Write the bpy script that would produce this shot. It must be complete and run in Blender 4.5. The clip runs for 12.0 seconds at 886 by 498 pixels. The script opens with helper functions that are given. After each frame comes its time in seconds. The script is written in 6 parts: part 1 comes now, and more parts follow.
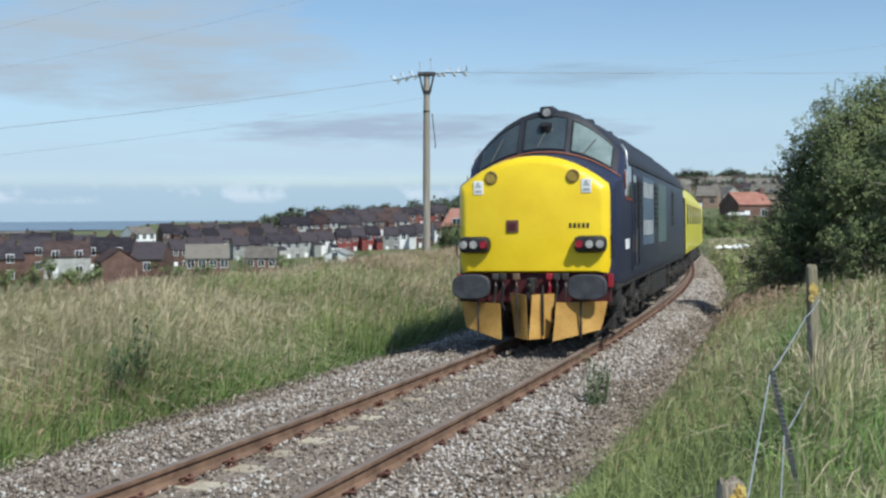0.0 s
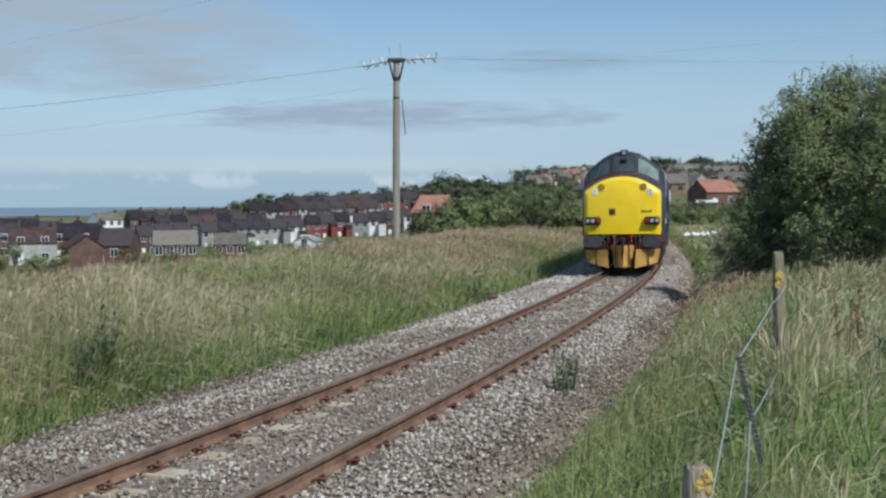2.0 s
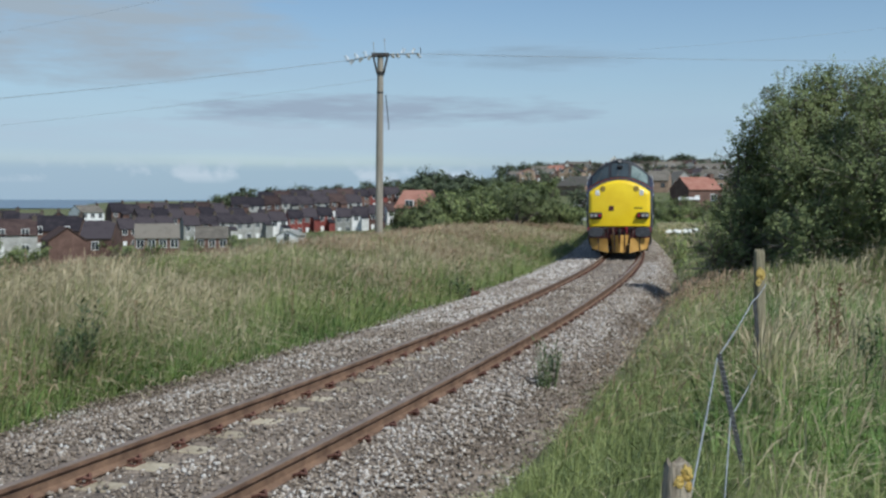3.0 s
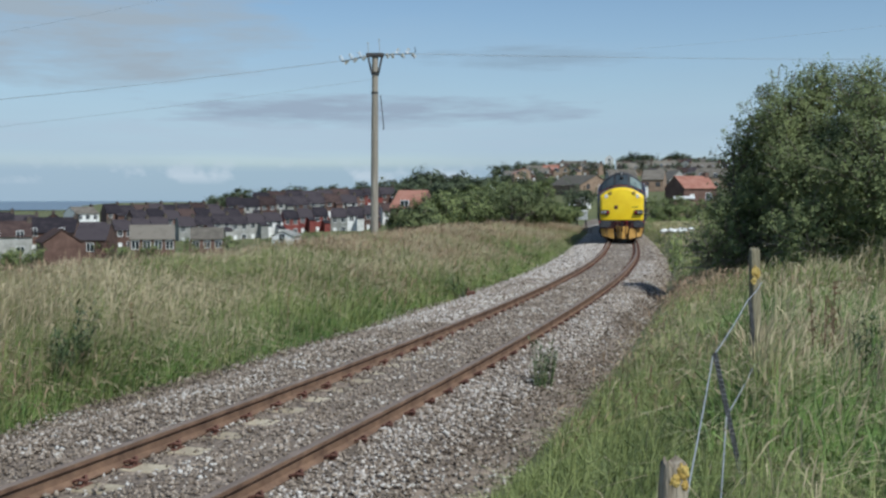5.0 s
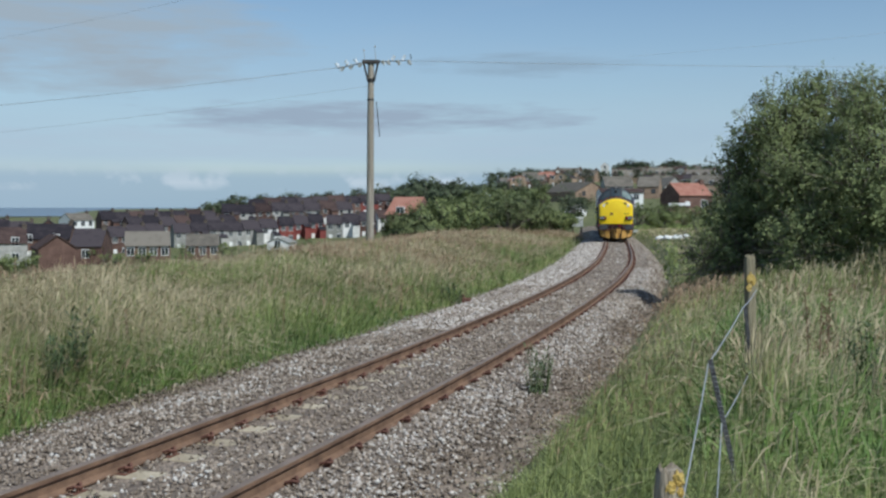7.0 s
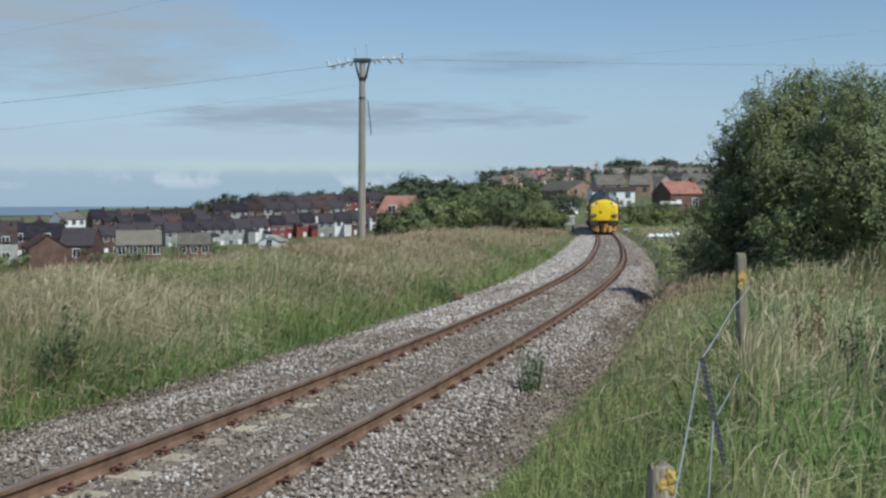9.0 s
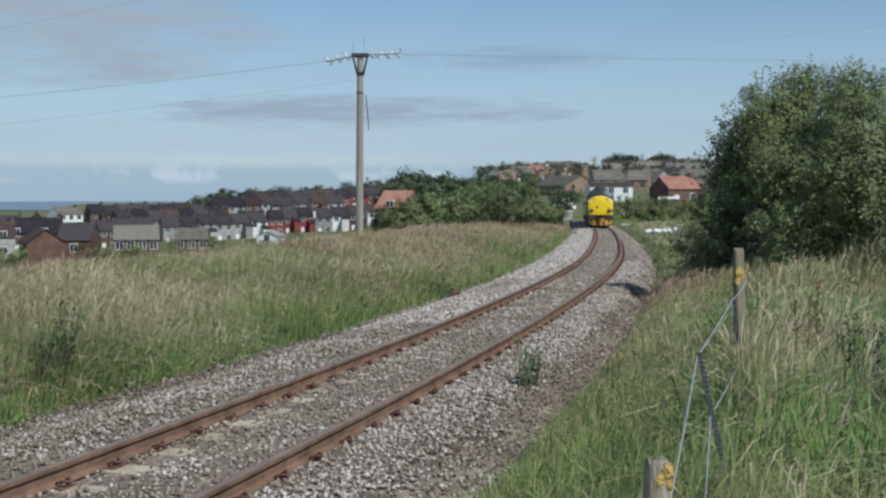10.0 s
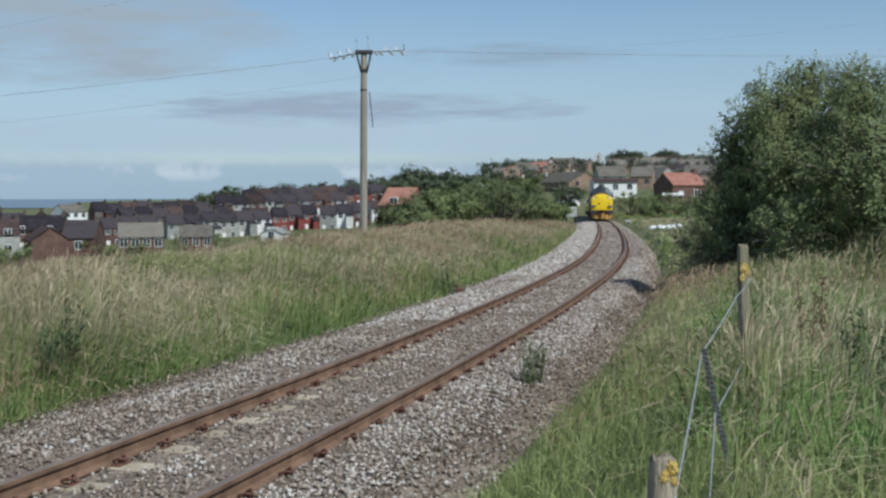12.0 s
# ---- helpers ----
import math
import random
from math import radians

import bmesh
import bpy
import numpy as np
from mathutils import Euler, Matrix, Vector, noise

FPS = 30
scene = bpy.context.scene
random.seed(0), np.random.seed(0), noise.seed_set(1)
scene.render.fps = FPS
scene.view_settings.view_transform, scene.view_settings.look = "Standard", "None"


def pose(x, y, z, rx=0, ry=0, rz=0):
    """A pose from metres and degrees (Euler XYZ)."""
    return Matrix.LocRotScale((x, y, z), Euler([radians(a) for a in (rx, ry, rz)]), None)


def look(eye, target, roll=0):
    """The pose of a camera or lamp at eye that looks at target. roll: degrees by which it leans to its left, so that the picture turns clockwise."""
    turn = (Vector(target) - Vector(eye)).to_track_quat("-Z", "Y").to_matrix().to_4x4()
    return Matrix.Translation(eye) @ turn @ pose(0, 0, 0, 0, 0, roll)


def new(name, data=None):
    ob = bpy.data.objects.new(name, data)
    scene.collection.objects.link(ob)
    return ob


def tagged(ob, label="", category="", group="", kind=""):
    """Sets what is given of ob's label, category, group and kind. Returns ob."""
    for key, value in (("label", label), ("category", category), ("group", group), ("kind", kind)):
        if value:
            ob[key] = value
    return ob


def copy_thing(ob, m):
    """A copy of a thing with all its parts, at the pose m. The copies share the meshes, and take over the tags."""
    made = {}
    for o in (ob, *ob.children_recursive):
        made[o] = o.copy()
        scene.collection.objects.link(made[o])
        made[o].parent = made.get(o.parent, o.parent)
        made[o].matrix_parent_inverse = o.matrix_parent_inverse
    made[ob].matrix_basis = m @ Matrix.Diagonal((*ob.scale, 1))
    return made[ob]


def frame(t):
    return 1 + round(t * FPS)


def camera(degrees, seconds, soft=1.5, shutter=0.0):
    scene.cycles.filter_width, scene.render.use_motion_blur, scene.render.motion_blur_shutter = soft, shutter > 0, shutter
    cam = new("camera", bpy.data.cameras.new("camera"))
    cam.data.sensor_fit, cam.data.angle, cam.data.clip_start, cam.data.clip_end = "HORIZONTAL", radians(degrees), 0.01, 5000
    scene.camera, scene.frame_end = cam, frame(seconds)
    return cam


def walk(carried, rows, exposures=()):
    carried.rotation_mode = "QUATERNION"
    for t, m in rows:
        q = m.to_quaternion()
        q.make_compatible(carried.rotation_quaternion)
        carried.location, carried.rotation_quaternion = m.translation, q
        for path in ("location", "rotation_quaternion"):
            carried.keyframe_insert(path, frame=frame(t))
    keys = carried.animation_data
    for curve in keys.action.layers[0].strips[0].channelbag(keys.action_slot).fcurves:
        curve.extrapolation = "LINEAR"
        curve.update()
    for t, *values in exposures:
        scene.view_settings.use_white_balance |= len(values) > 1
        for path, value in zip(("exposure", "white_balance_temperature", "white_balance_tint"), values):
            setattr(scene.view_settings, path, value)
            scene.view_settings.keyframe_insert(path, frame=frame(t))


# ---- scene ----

# ---------------------------------------------------------------- camera
EYE = (0.0, 0.0, 2.06)
cam = camera(44.0, 12.0, soft=2.5)
# seconds, yaw, pitch, roll
TURNS = [
    (0.0, -0.229, -1.715, -0.367),
    (0.5, -0.702, -2.031, -0.049),
    (1.0, -1.301, -2.462, -0.363),
    (1.5, -1.853, -2.482, -0.287),
    (2.0, -1.812, -2.415, -0.242),
    (2.5, -2.122, -2.550, -0.030),
    (3.0, -2.715, -2.657, 0.218),
    (5.0, -2.950, -2.661, -0.026),
    (5.5, -2.982, -2.555, 0.077),
    (6.0, -3.084, -2.578, 0.141),
    (6.5, -3.265, -2.455, 0.031),
    (7.0, -3.179, -2.307, 0.026),
    (9.0, -3.608, -2.385, -0.045),
    (9.5, -3.553, -2.539, -0.119),
    (10.0, -3.724, -2.644, -0.002),
    (10.5, -3.600, -2.567, -0.000),
    (11.0, -3.509, -2.559, -0.059),
    (11.5, -3.509, -2.752, -0.062),
    (12.0, -3.510, -2.809, -0.135),
]


def aimed(yaw, pitch, roll):
    a, p = radians(yaw), radians(pitch)
    way = Vector((-math.sin(a) * math.cos(p), math.cos(a) * math.cos(p), math.sin(p)))
    return look(EYE, Vector(EYE) + way, roll)


walk(cam, [(t, aimed(y, p, r)) for t, y, p, r in TURNS], exposures=[(0.0, 0.20, 5900, 5), (0.4, 0.11, 5900, 5), (0.8, 0.08, 5900, 5), (1.5, 0.02, 5900, 5), (3.0, -0.10, 5900, 5), (12.0, -0.12, 5900, 5)])

# ---------------------------------------------------------------- world and sun
SUN_WAY = Vector((0.42, -0.62, 0.86)).normalized()      # towards the sun
world = bpy.data.worlds.new("sky")
scene.world = world
world.use_nodes = True
wn, wl = world.node_tree.nodes, world.node_tree.links
wn.clear()
w_out, w_bg = wn.new("ShaderNodeOutputWorld"), wn.new("ShaderNodeBackground")
sky = wn.new("ShaderNodeTexSky")
sky.sky_type, sky.sun_disc = "NISHITA", False
sky.sun_elevation = math.asin(SUN_WAY.z)
sky.sun_rotation = math.atan2(SUN_WAY.x, SUN_WAY.y)
sky.air_density, sky.dust_density, sky.ozone_density = 1.0, 0.5, 2.2
w_bg.inputs["Strength"].default_value = 0.102
w_co, w_sep = wn.new("ShaderNodeTexCoord"), wn.new("ShaderNodeSeparateXYZ")
wl.new(w_co.outputs["Generated"], w_sep.inputs[0])


def w_math(op, a, b=None, clamp=False):
    n = wn.new("ShaderNodeMath")
    n.operation, n.use_clamp = op, clamp
    for k, v in enumerate((a, b)):
        if v is None:
            continue
        if isinstance(v, (int, float)):
            n.inputs[k].default_value = v
        else:
            wl.new(v, n.inputs[k])
    return n.outputs[0]


def w_noise(stretch, scale, detail, rough, shift):
    m, n = wn.new("ShaderNodeMapping"), wn.new("ShaderNodeTexNoise")
    m.inputs["Scale"].default_value, m.inputs["Location"].default_value = stretch, shift
    wl.new(w_co.outputs["Generated"], m.inputs[0])
    wl.new(m.outputs[0], n.inputs["Vector"])
    n.inputs["Scale"].default_value, n.inputs["Detail"].default_value, n.inputs["Roughness"].default_value = scale, detail, rough
    return n.outputs[0]


def w_ramp(value, *stops):
    r = wn.new("ShaderNodeValToRGB")
    while len(r.color_ramp.elements) < len(stops):
        r.color_ramp.elements.new(0.5)
    for e, (p, v) in zip(r.color_ramp.elements, stops):
        e.position, e.color = p, (v, v, v, 1)
    wl.new(value, r.inputs[0])
    return r.outputs[0]


def w_mix(fac, a, b):
    m = wn.new("ShaderNodeMixRGB")
    wl.new(fac, m.inputs[0])
    for k, v in ((1, a), (2, b)):
        if isinstance(v, tuple):
            m.inputs[k].default_value = (*v, 1)
        else:
            wl.new(v, m.inputs[k])
    return m.outputs[0]


up_z = w_sep.outputs[2]
az = w_math("MULTIPLY", w_math("ARCTAN2", w_sep.outputs[0], w_sep.outputs[1]), 57.3)      # degrees right of ahead
el = w_math("MULTIPLY", up_z, 57.3)                                                          # degrees over the horizon


def w_bank(a, half_a, e, half_e, edge):
    """A soft cloud bank round a bearing and a height, its edge frayed by a noise."""
    da = w_math("POWER", w_math("ABSOLUTE", w_math("DIVIDE", w_math("SUBTRACT", az, a), half_a)), 2.0)
    de = w_math("POWER", w_math("ABSOLUTE", w_math("DIVIDE", w_math("SUBTRACT", el, e), half_e)), 2.0)
    d = w_math("ADD", w_math("ADD", da, de), w_math("MULTIPLY", w_math("SUBTRACT", edge, 0.5), 5.0))
    return w_math("SUBTRACT", 1.0, w_math("DIVIDE", d, 1.5), clamp=True)


fray = w_noise((1.0, 1.0, 6.0), 7.0, 6, 0.62, (1.7, 0.3, 0.6))
fray_fine = w_noise((1.0, 1.0, 9.0), 13.0, 6, 0.6, (4.7, 1.3, 0.1))
veil = w_ramp(w_noise((1.0, 1.0, 5.5), 2.3, 5, 0.55, (3.1, 0.4, 0.2)), (0.46, 0.0), (0.76, 0.5))
low = w_ramp(up_z, (0.0, 0.35), (0.028, 0.35), (0.042, 0.75), (0.066, 0.70), (0.10, 0.30), (0.22, 0.0))
puff = w_ramp(w_noise((1.0, 1.0, 1.5), 24.0, 4, 0.55, (7.0, 2.0, 0.0)), (0.50, 0.0), (0.62, 1.0))
puff_band = w_ramp(up_z, (0.012, 0.0), (0.018, 0.9), (0.026, 0.6), (0.036, 0.0))
tone = w_mix(low, sky.outputs[0], (4.6, 5.7, 6.8))
tone = w_mix(w_ramp(up_z, (0.0, 0.85), (0.026, 0.8), (0.033, 0.0)), tone, (3.6, 4.7, 5.7))
tone = w_mix(veil, tone, (4.1, 5.0, 6.0))
tone = w_mix(w_math("MULTIPLY", w_bank(-16.0, 10.5, 8.6, 2.8, fray), 1.0), tone, (3.95, 4.5, 5.05))
tone = w_mix(w_math("MULTIPLY", w_bank(-1.5, 10.5, 4.5, 0.75, fray_fine), 0.9), tone, (3.6, 4.15, 5.0))
tone = w_mix(w_math("MULTIPLY", w_bank(8.0, 5.0, 7.3, 0.6, fray_fine), 0.6), tone, (3.0, 3.8, 4.6))
tone = w_mix(w_math("MULTIPLY", w_bank(-6.0, 16.0, 3.1, 0.8, fray_fine), 0.6), tone, (4.9, 5.7, 6.5))
tone = w_mix(w_math("MULTIPLY", puff, puff_band), tone, (6.1, 6.6, 7.1))
wl.new(tone, w_bg.inputs[0])
wl.new(w_bg.outputs[0], w_out.inputs[0])

sun = new("sun", bpy.data.lights.new("sun", "SUN"))
sun.data.energy, sun.data.angle, sun.data.color = 4.3, radians(0.55), (1.0, 0.95, 0.87)
sun.matrix_world = look(SUN_WAY * 50, (0, 0, 0))

# ---------------------------------------------------------------- materials


def mat(name, dark, light, scale=3.0, rough=0.8, metal=0.0, bump=0.2, fine=40.0, per="", spread=0.25, spec=0.4, coat=0.0, stretch=(1, 1, 1), worn=None):
    """A surface between two colours, mottled at two scales; per: 'object' or 'island' for a shade of its own to each piece."""
    m = bpy.data.materials.new(name)
    m.use_nodes = True
    n, l = m.node_tree.nodes, m.node_tree.links
    b = n["Principled BSDF"]
    co, mp = n.new("ShaderNodeTexCoord"), n.new("ShaderNodeMapping")
    l.new(co.outputs["Object"], mp.inputs[0])
    mp.inputs["Scale"].default_value = stretch
    big, small = n.new("ShaderNodeTexNoise"), n.new("ShaderNodeTexNoise")
    big.inputs["Scale"].default_value, big.inputs["Detail"].default_value, big.inputs["Roughness"].default_value = scale, 5, 0.6
    small.inputs["Scale"].default_value, small.inputs["Detail"].default_value = fine, 3
    l.new(mp.outputs[0], big.inputs["Vector"])
    l.new(mp.outputs[0], small.inputs["Vector"])
    ramp = n.new("ShaderNodeValToRGB")
    ramp.color_ramp.elements[0].position, ramp.color_ramp.elements[1].position = 0.32, 0.68
    ramp.color_ramp.elements[0].color, ramp.color_ramp.elements[1].color = (*dark, 1), (*light, 1)
    if worn:
        e = ramp.color_ramp.elements.new(0.86)
        e.color = (*worn, 1)
    fac = n.new("ShaderNodeMath")
    fac.operation = "MULTIPLY_ADD"
    fac.inputs[1].default_value, fac.inputs[2].default_value = 0.35, -0.175
    l.new(small.outputs[0], fac.inputs[0])
    add = n.new("ShaderNodeMath")
    l.new(big.outputs[0], add.inputs[0])
    l.new(fac.outputs[0], add.inputs[1])
    last = add.outputs[0]
    if per:
        rnd = n.new("ShaderNodeObjectInfo" if per == "object" else "ShaderNodeNewGeometry")
        own = n.new("ShaderNodeMath")
        own.operation = "MULTIPLY_ADD"
        own.inputs[1].default_value, own.inputs[2].default_value = 2 * spread, -spread
        l.new(rnd.outputs["Random" if per == "object" else "Random Per Island"], own.inputs[0])
        both = n.new("ShaderNodeMath")
        l.new(last, both.inputs[0])
        l.new(own.outputs[0], both.inputs[1])
        last = both.outputs[0]
    l.new(last, ramp.inputs[0])
    l.new(ramp.outputs[0], b.inputs["Base Color"])
    b.inputs["Roughness"].default_value, b.inputs["Metallic"].default_value = rough, metal
    b.inputs["Specular IOR Level"].default_value, b.inputs["Coat Weight"].default_value = spec, coat
    if bump:
        bp = n.new("ShaderNodeBump")
        bp.inputs["Strength"].default_value, bp.inputs["Distance"].default_value = bump, 0.02
        l.new(small.outputs[0], bp.inputs["Height"])
        l.new(bp.outputs[0], b.inputs["Normal"])
    return m


def leafy(m, share=0.15):
    """Lets part of the light pass through thin leaves and blades."""
    n, l = m.node_tree.nodes, m.node_tree.links
    b = n["Principled BSDF"]
    tr, mix = n.new("ShaderNodeBsdfTranslucent"), n.new("ShaderNodeMixShader")
    l.new(b.inputs["Base Color"].links[0].from_socket, tr.inputs["Color"])
    mix.inputs[0].default_value = share
    l.new(b.outputs[0], mix.inputs[1])
    l.new(tr.outputs[0], mix.inputs[2])
    l.new(mix.outputs[0], n["Material Output"].inputs["Surface"])
    return m


def gravel(name, dark, light, cell):
    """Packed stones: each cell of its own tone, with dark joints and relief."""
    m = mat(name, dark, light, 1.2, 0.9, bump=0, fine=40)
    n, l = m.node_tree.nodes, m.node_tree.links
    b = n["Principled BSDF"]
    co = n["Texture Coordinate"]
    vo = n.new("ShaderNodeTexVoronoi")
    vo.inputs["Scale"].default_value = 1 / cell
    l.new(co.outputs["Object"], vo.inputs["Vector"])
    bw = n.new("ShaderNodeRGBToBW")
    l.new(vo.outputs["Color"], bw.inputs[0])
    tone = n.new("ShaderNodeMapRange")
    tone.inputs["To Min"].default_value, tone.inputs["To Max"].default_value = 0.55, 1.5
    l.new(bw.outputs[0], tone.inputs["Value"])
    mul = n.new("ShaderNodeMixRGB")
    mul.blend_type = "MULTIPLY"
    mul.inputs[0].default_value = 1.0
    l.new(n["Color Ramp"].outputs[0], mul.inputs[1])
    l.new(tone.outputs[0], mul.inputs[2])
    l.new(mul.outputs[0], b.inputs["Base Color"])
    bp = n.new("ShaderNodeBump")
    bp.invert = True
    bp.inputs["Strength"].default_value, bp.inputs["Distance"].default_value = 1.0, cell * 0.7
    l.new(vo.outputs["Distance"], bp.inputs["Height"])
    l.new(bp.outputs[0], b.inputs["Normal"])
    return m


M_SOIL = mat("meadow_ground", (0.06, 0.075, 0.024), (0.17, 0.17, 0.07), 0.35, 0.95, bump=0.6, fine=6)
M_BALLAST = gravel("ballast_bed", (0.135, 0.106, 0.082), (0.26, 0.21, 0.166), 0.045)
M_STONE = mat("ballast_stone", (0.178, 0.142, 0.110), (0.375, 0.312, 0.25), 0.9, 0.85, bump=0.3, fine=60, per="island", spread=0.32, worn=(0.56, 0.53, 0.49))
M_PALE_STONE = mat("fresh_ballast_stone", (0.34, 0.30, 0.265), (0.62, 0.565, 0.51), 1.2, 0.85, bump=0.3, fine=60, per="island", spread=0.25)
M_CESS = mat("dirty_cess_stone", (0.112, 0.086, 0.064), (0.32, 0.258, 0.20), 0.9, 0.9, bump=0.3, fine=60, per="island", spread=0.36, worn=(0.50, 0.47, 0.43))
M_RUST = mat("rusty_rail_side", (0.115, 0.068, 0.045), (0.25, 0.155, 0.10), 4.0, 0.8, 0.1, fine=50)
M_RAILTOP = mat("worn_rail_head", (0.15, 0.115, 0.09), (0.24, 0.185, 0.15), 3.0, 0.7, 0.1, bump=0.05)
M_CLIP = mat("rusty_clip", (0.09, 0.04, 0.03), (0.18, 0.085, 0.06), 9.0, 0.8, 0.1)
M_SLEEPER = mat("pale_concrete_sleeper", (0.32, 0.27, 0.19), (0.52, 0.455, 0.34), 3.0, 0.9, per="object", spread=0.15)
M_GRASS = mat("green_grass_blade", (0.085, 0.125, 0.034), (0.285, 0.345, 0.11), 0.3, 0.6, bump=0, fine=3, per="island", spread=0.22, worn=(0.36, 0.33, 0.15))
M_BANK = mat("yellow_green_grass_blade", (0.125, 0.158, 0.048), (0.355, 0.405, 0.15), 0.5, 0.6, bump=0, fine=3, per="island", spread=0.22, worn=(0.42, 0.40, 0.19))
M_LUSH = mat("lush_grass_blade", (0.07, 0.125, 0.030), (0.21, 0.32, 0.085), 0.5, 0.55, bump=0, fine=3, per="island", spread=0.2)
M_STRAW = mat("seeding_grass_stalk", (0.26, 0.22, 0.125), (0.57, 0.48, 0.31), 0.3, 0.7, bump=0, fine=3, per="island", spread=0.25)
M_RUSSET = mat("russet_seed_head", (0.22, 0.15, 0.095), (0.44, 0.31, 0.20), 0.4, 0.8, bump=0, fine=3, per="island", spread=0.25)
M_LEAF = mat("hawthorn_leaf", (0.112, 0.140, 0.056), (0.250, 0.288, 0.115), 0.9, 0.8, bump=0, fine=5, per="island", spread=0.10)
M_LEAF_FAR = mat("far_foliage", (0.062, 0.085, 0.032), (0.235, 0.275, 0.10), 0.25, 0.7, bump=0, fine=2, per="island", spread=0.25)
M_DEEP = mat("deep_green_foliage", (0.045, 0.062, 0.026), (0.16, 0.185, 0.072), 0.3, 0.8, bump=0, fine=2, per="island", spread=0.22)
M_WOOD = mat("far_wood_foliage", (0.032, 0.046, 0.027), (0.115, 0.14, 0.07), 0.15, 0.8, bump=0, fine=2, per="island", spread=0.22)
M_WEED = mat("weed_leaf", (0.085, 0.12, 0.050), (0.19, 0.24, 0.11), 3, 0.6, bump=0, per="island")
M_DOCK = mat("rusty_dock_seed", (0.10, 0.05, 0.03), (0.24, 0.13, 0.075), 20, 0.9, bump=0, per="island")
M_DARKWEED = mat("dark_weed_leaf", (0.03, 0.05, 0.02), (0.09, 0.125, 0.05), 3, 0.6, bump=0, per="island")
M_BARK = mat("grey_bark", (0.08, 0.065, 0.052), (0.23, 0.19, 0.155), 5, 0.9, bump=0.8, stretch=(1, 1, 0.25))
M_TWIG = mat("pale_bare_twig", (0.16, 0.13, 0.10), (0.34, 0.30, 0.24), 5, 0.9, bump=0.2)
M_POLE = mat("weathered_pole_wood", (0.20, 0.175, 0.14), (0.38, 0.34, 0.28), 4, 0.85, bump=0.5, stretch=(3, 3, 0.15))
M_POST = mat("grey_fence_wood", (0.19, 0.155, 0.11), (0.45, 0.39, 0.30), 9, 0.9, bump=0.8, stretch=(2, 2, 0.25))
M_OLDPOST = mat("mossy_grey_post_wood", (0.14, 0.12, 0.075), (0.34, 0.30, 0.20), 9, 0.9, bump=0.8, stretch=(2, 2, 0.25))
M_LICHEN = mat("orange_lichen", (0.40, 0.26, 0.06), (0.56, 0.42, 0.14), 30, 0.95, bump=1.0)
M_IRON = mat("dark_pole_iron", (0.03, 0.03, 0.03), (0.10, 0.09, 0.085), 8, 0.6, 0.5)
M_STEEL = mat("galvanised_steel", (0.06, 0.06, 0.062), (0.15, 0.15, 0.155), 25, 0.55, 0.5, worn=(0.4, 0.42, 0.45))
M_WIRE = mat("galvanised_wire", (0.30, 0.31, 0.32), (0.48, 0.49, 0.50), 20, 0.5, 0.4)
M_CABLE = mat("overhead_cable", (0.27, 0.30, 0.33), (0.38, 0.41, 0.44), 5, 0.7)
M_PORCELAIN = mat("porcelain_insulator", (0.42, 0.41, 0.38), (0.72, 0.72, 0.70), 8, 0.25, spec=0.6)
M_YELLOW = mat("warning_yellow_paint", (0.78, 0.52, 0.004), (0.86, 0.62, 0.012), 1.6, 0.38, bump=0.03, fine=90, coat=0.25)
M_COACH_YELLOW = mat("coach_yellow_paint", (0.58, 0.50, 0.02), (0.70, 0.62, 0.04), 1.2, 0.4, bump=0.03, fine=80, coat=0.2)
M_NAVY = mat("faded_navy_paint", (0.016, 0.019, 0.042), (0.030, 0.034, 0.066), 1.4, 0.5, bump=0.04, fine=60, coat=0.05, worn=(0.06, 0.06, 0.08))
M_ROOF = mat("dark_grey_roof_paint", (0.014, 0.015, 0.019), (0.030, 0.032, 0.040), 2.0, 0.6, bump=0.05)
M_UNDER = mat("oily_underframe", (0.012, 0.011, 0.010), (0.055, 0.048, 0.042), 5, 0.75, 0.1, worn=(0.12, 0.10, 0.085))
M_BUFFER = mat("buffer_rubber_black", (0.028, 0.029, 0.033), (0.06, 0.062, 0.068), 6, 0.7)
M_PLOUGH = mat("dusty_orange_plough", (0.33, 0.17, 0.032), (0.52, 0.30, 0.075), 2.5, 0.75, bump=0.15, worn=(0.20, 0.11, 0.05))
M_BEAM = mat("dark_red_buffer_beam", (0.03, 0.006, 0.008), (0.09, 0.012, 0.016), 6, 0.7)
M_RED = mat("red_fitting", (0.22, 0.012, 0.02), (0.36, 0.025, 0.04), 6, 0.5)
M_RUBY = mat("red_lamp_lens", (0.20, 0.01, 0.02), (0.32, 0.02, 0.04), 6, 0.2, bump=0)
M_LENS = mat("clear_lamp_lens", (0.22, 0.20, 0.19), (0.45, 0.43, 0.41), 6, 0.15, bump=0, spec=0.8)
M_LAMPBOX = mat("black_lamp_box", (0.010, 0.010, 0.011), (0.03, 0.03, 0.032), 8, 0.5)
M_GRILLE = mat("brown_marker_disc", (0.26, 0.17, 0.03), (0.40, 0.28, 0.06), 20, 0.6)
M_GLASS = mat("dark_cab_glass", (0.030, 0.040, 0.045), (0.06, 0.075, 0.08), 1.5, 0.08, bump=0, spec=0.8)
# the same cab glass with sunlight put into its base colour
M_SUNLIT_GLASS = mat("sunlit_cab_glass", (0.10, 0.14, 0.13), (0.24, 0.29, 0.27), 1.8, 0.1, bump=0, spec=0.8)
M_WHITE = mat("white_paint", (0.66, 0.66, 0.64), (0.80, 0.80, 0.78), 3, 0.6, bump=0.1)
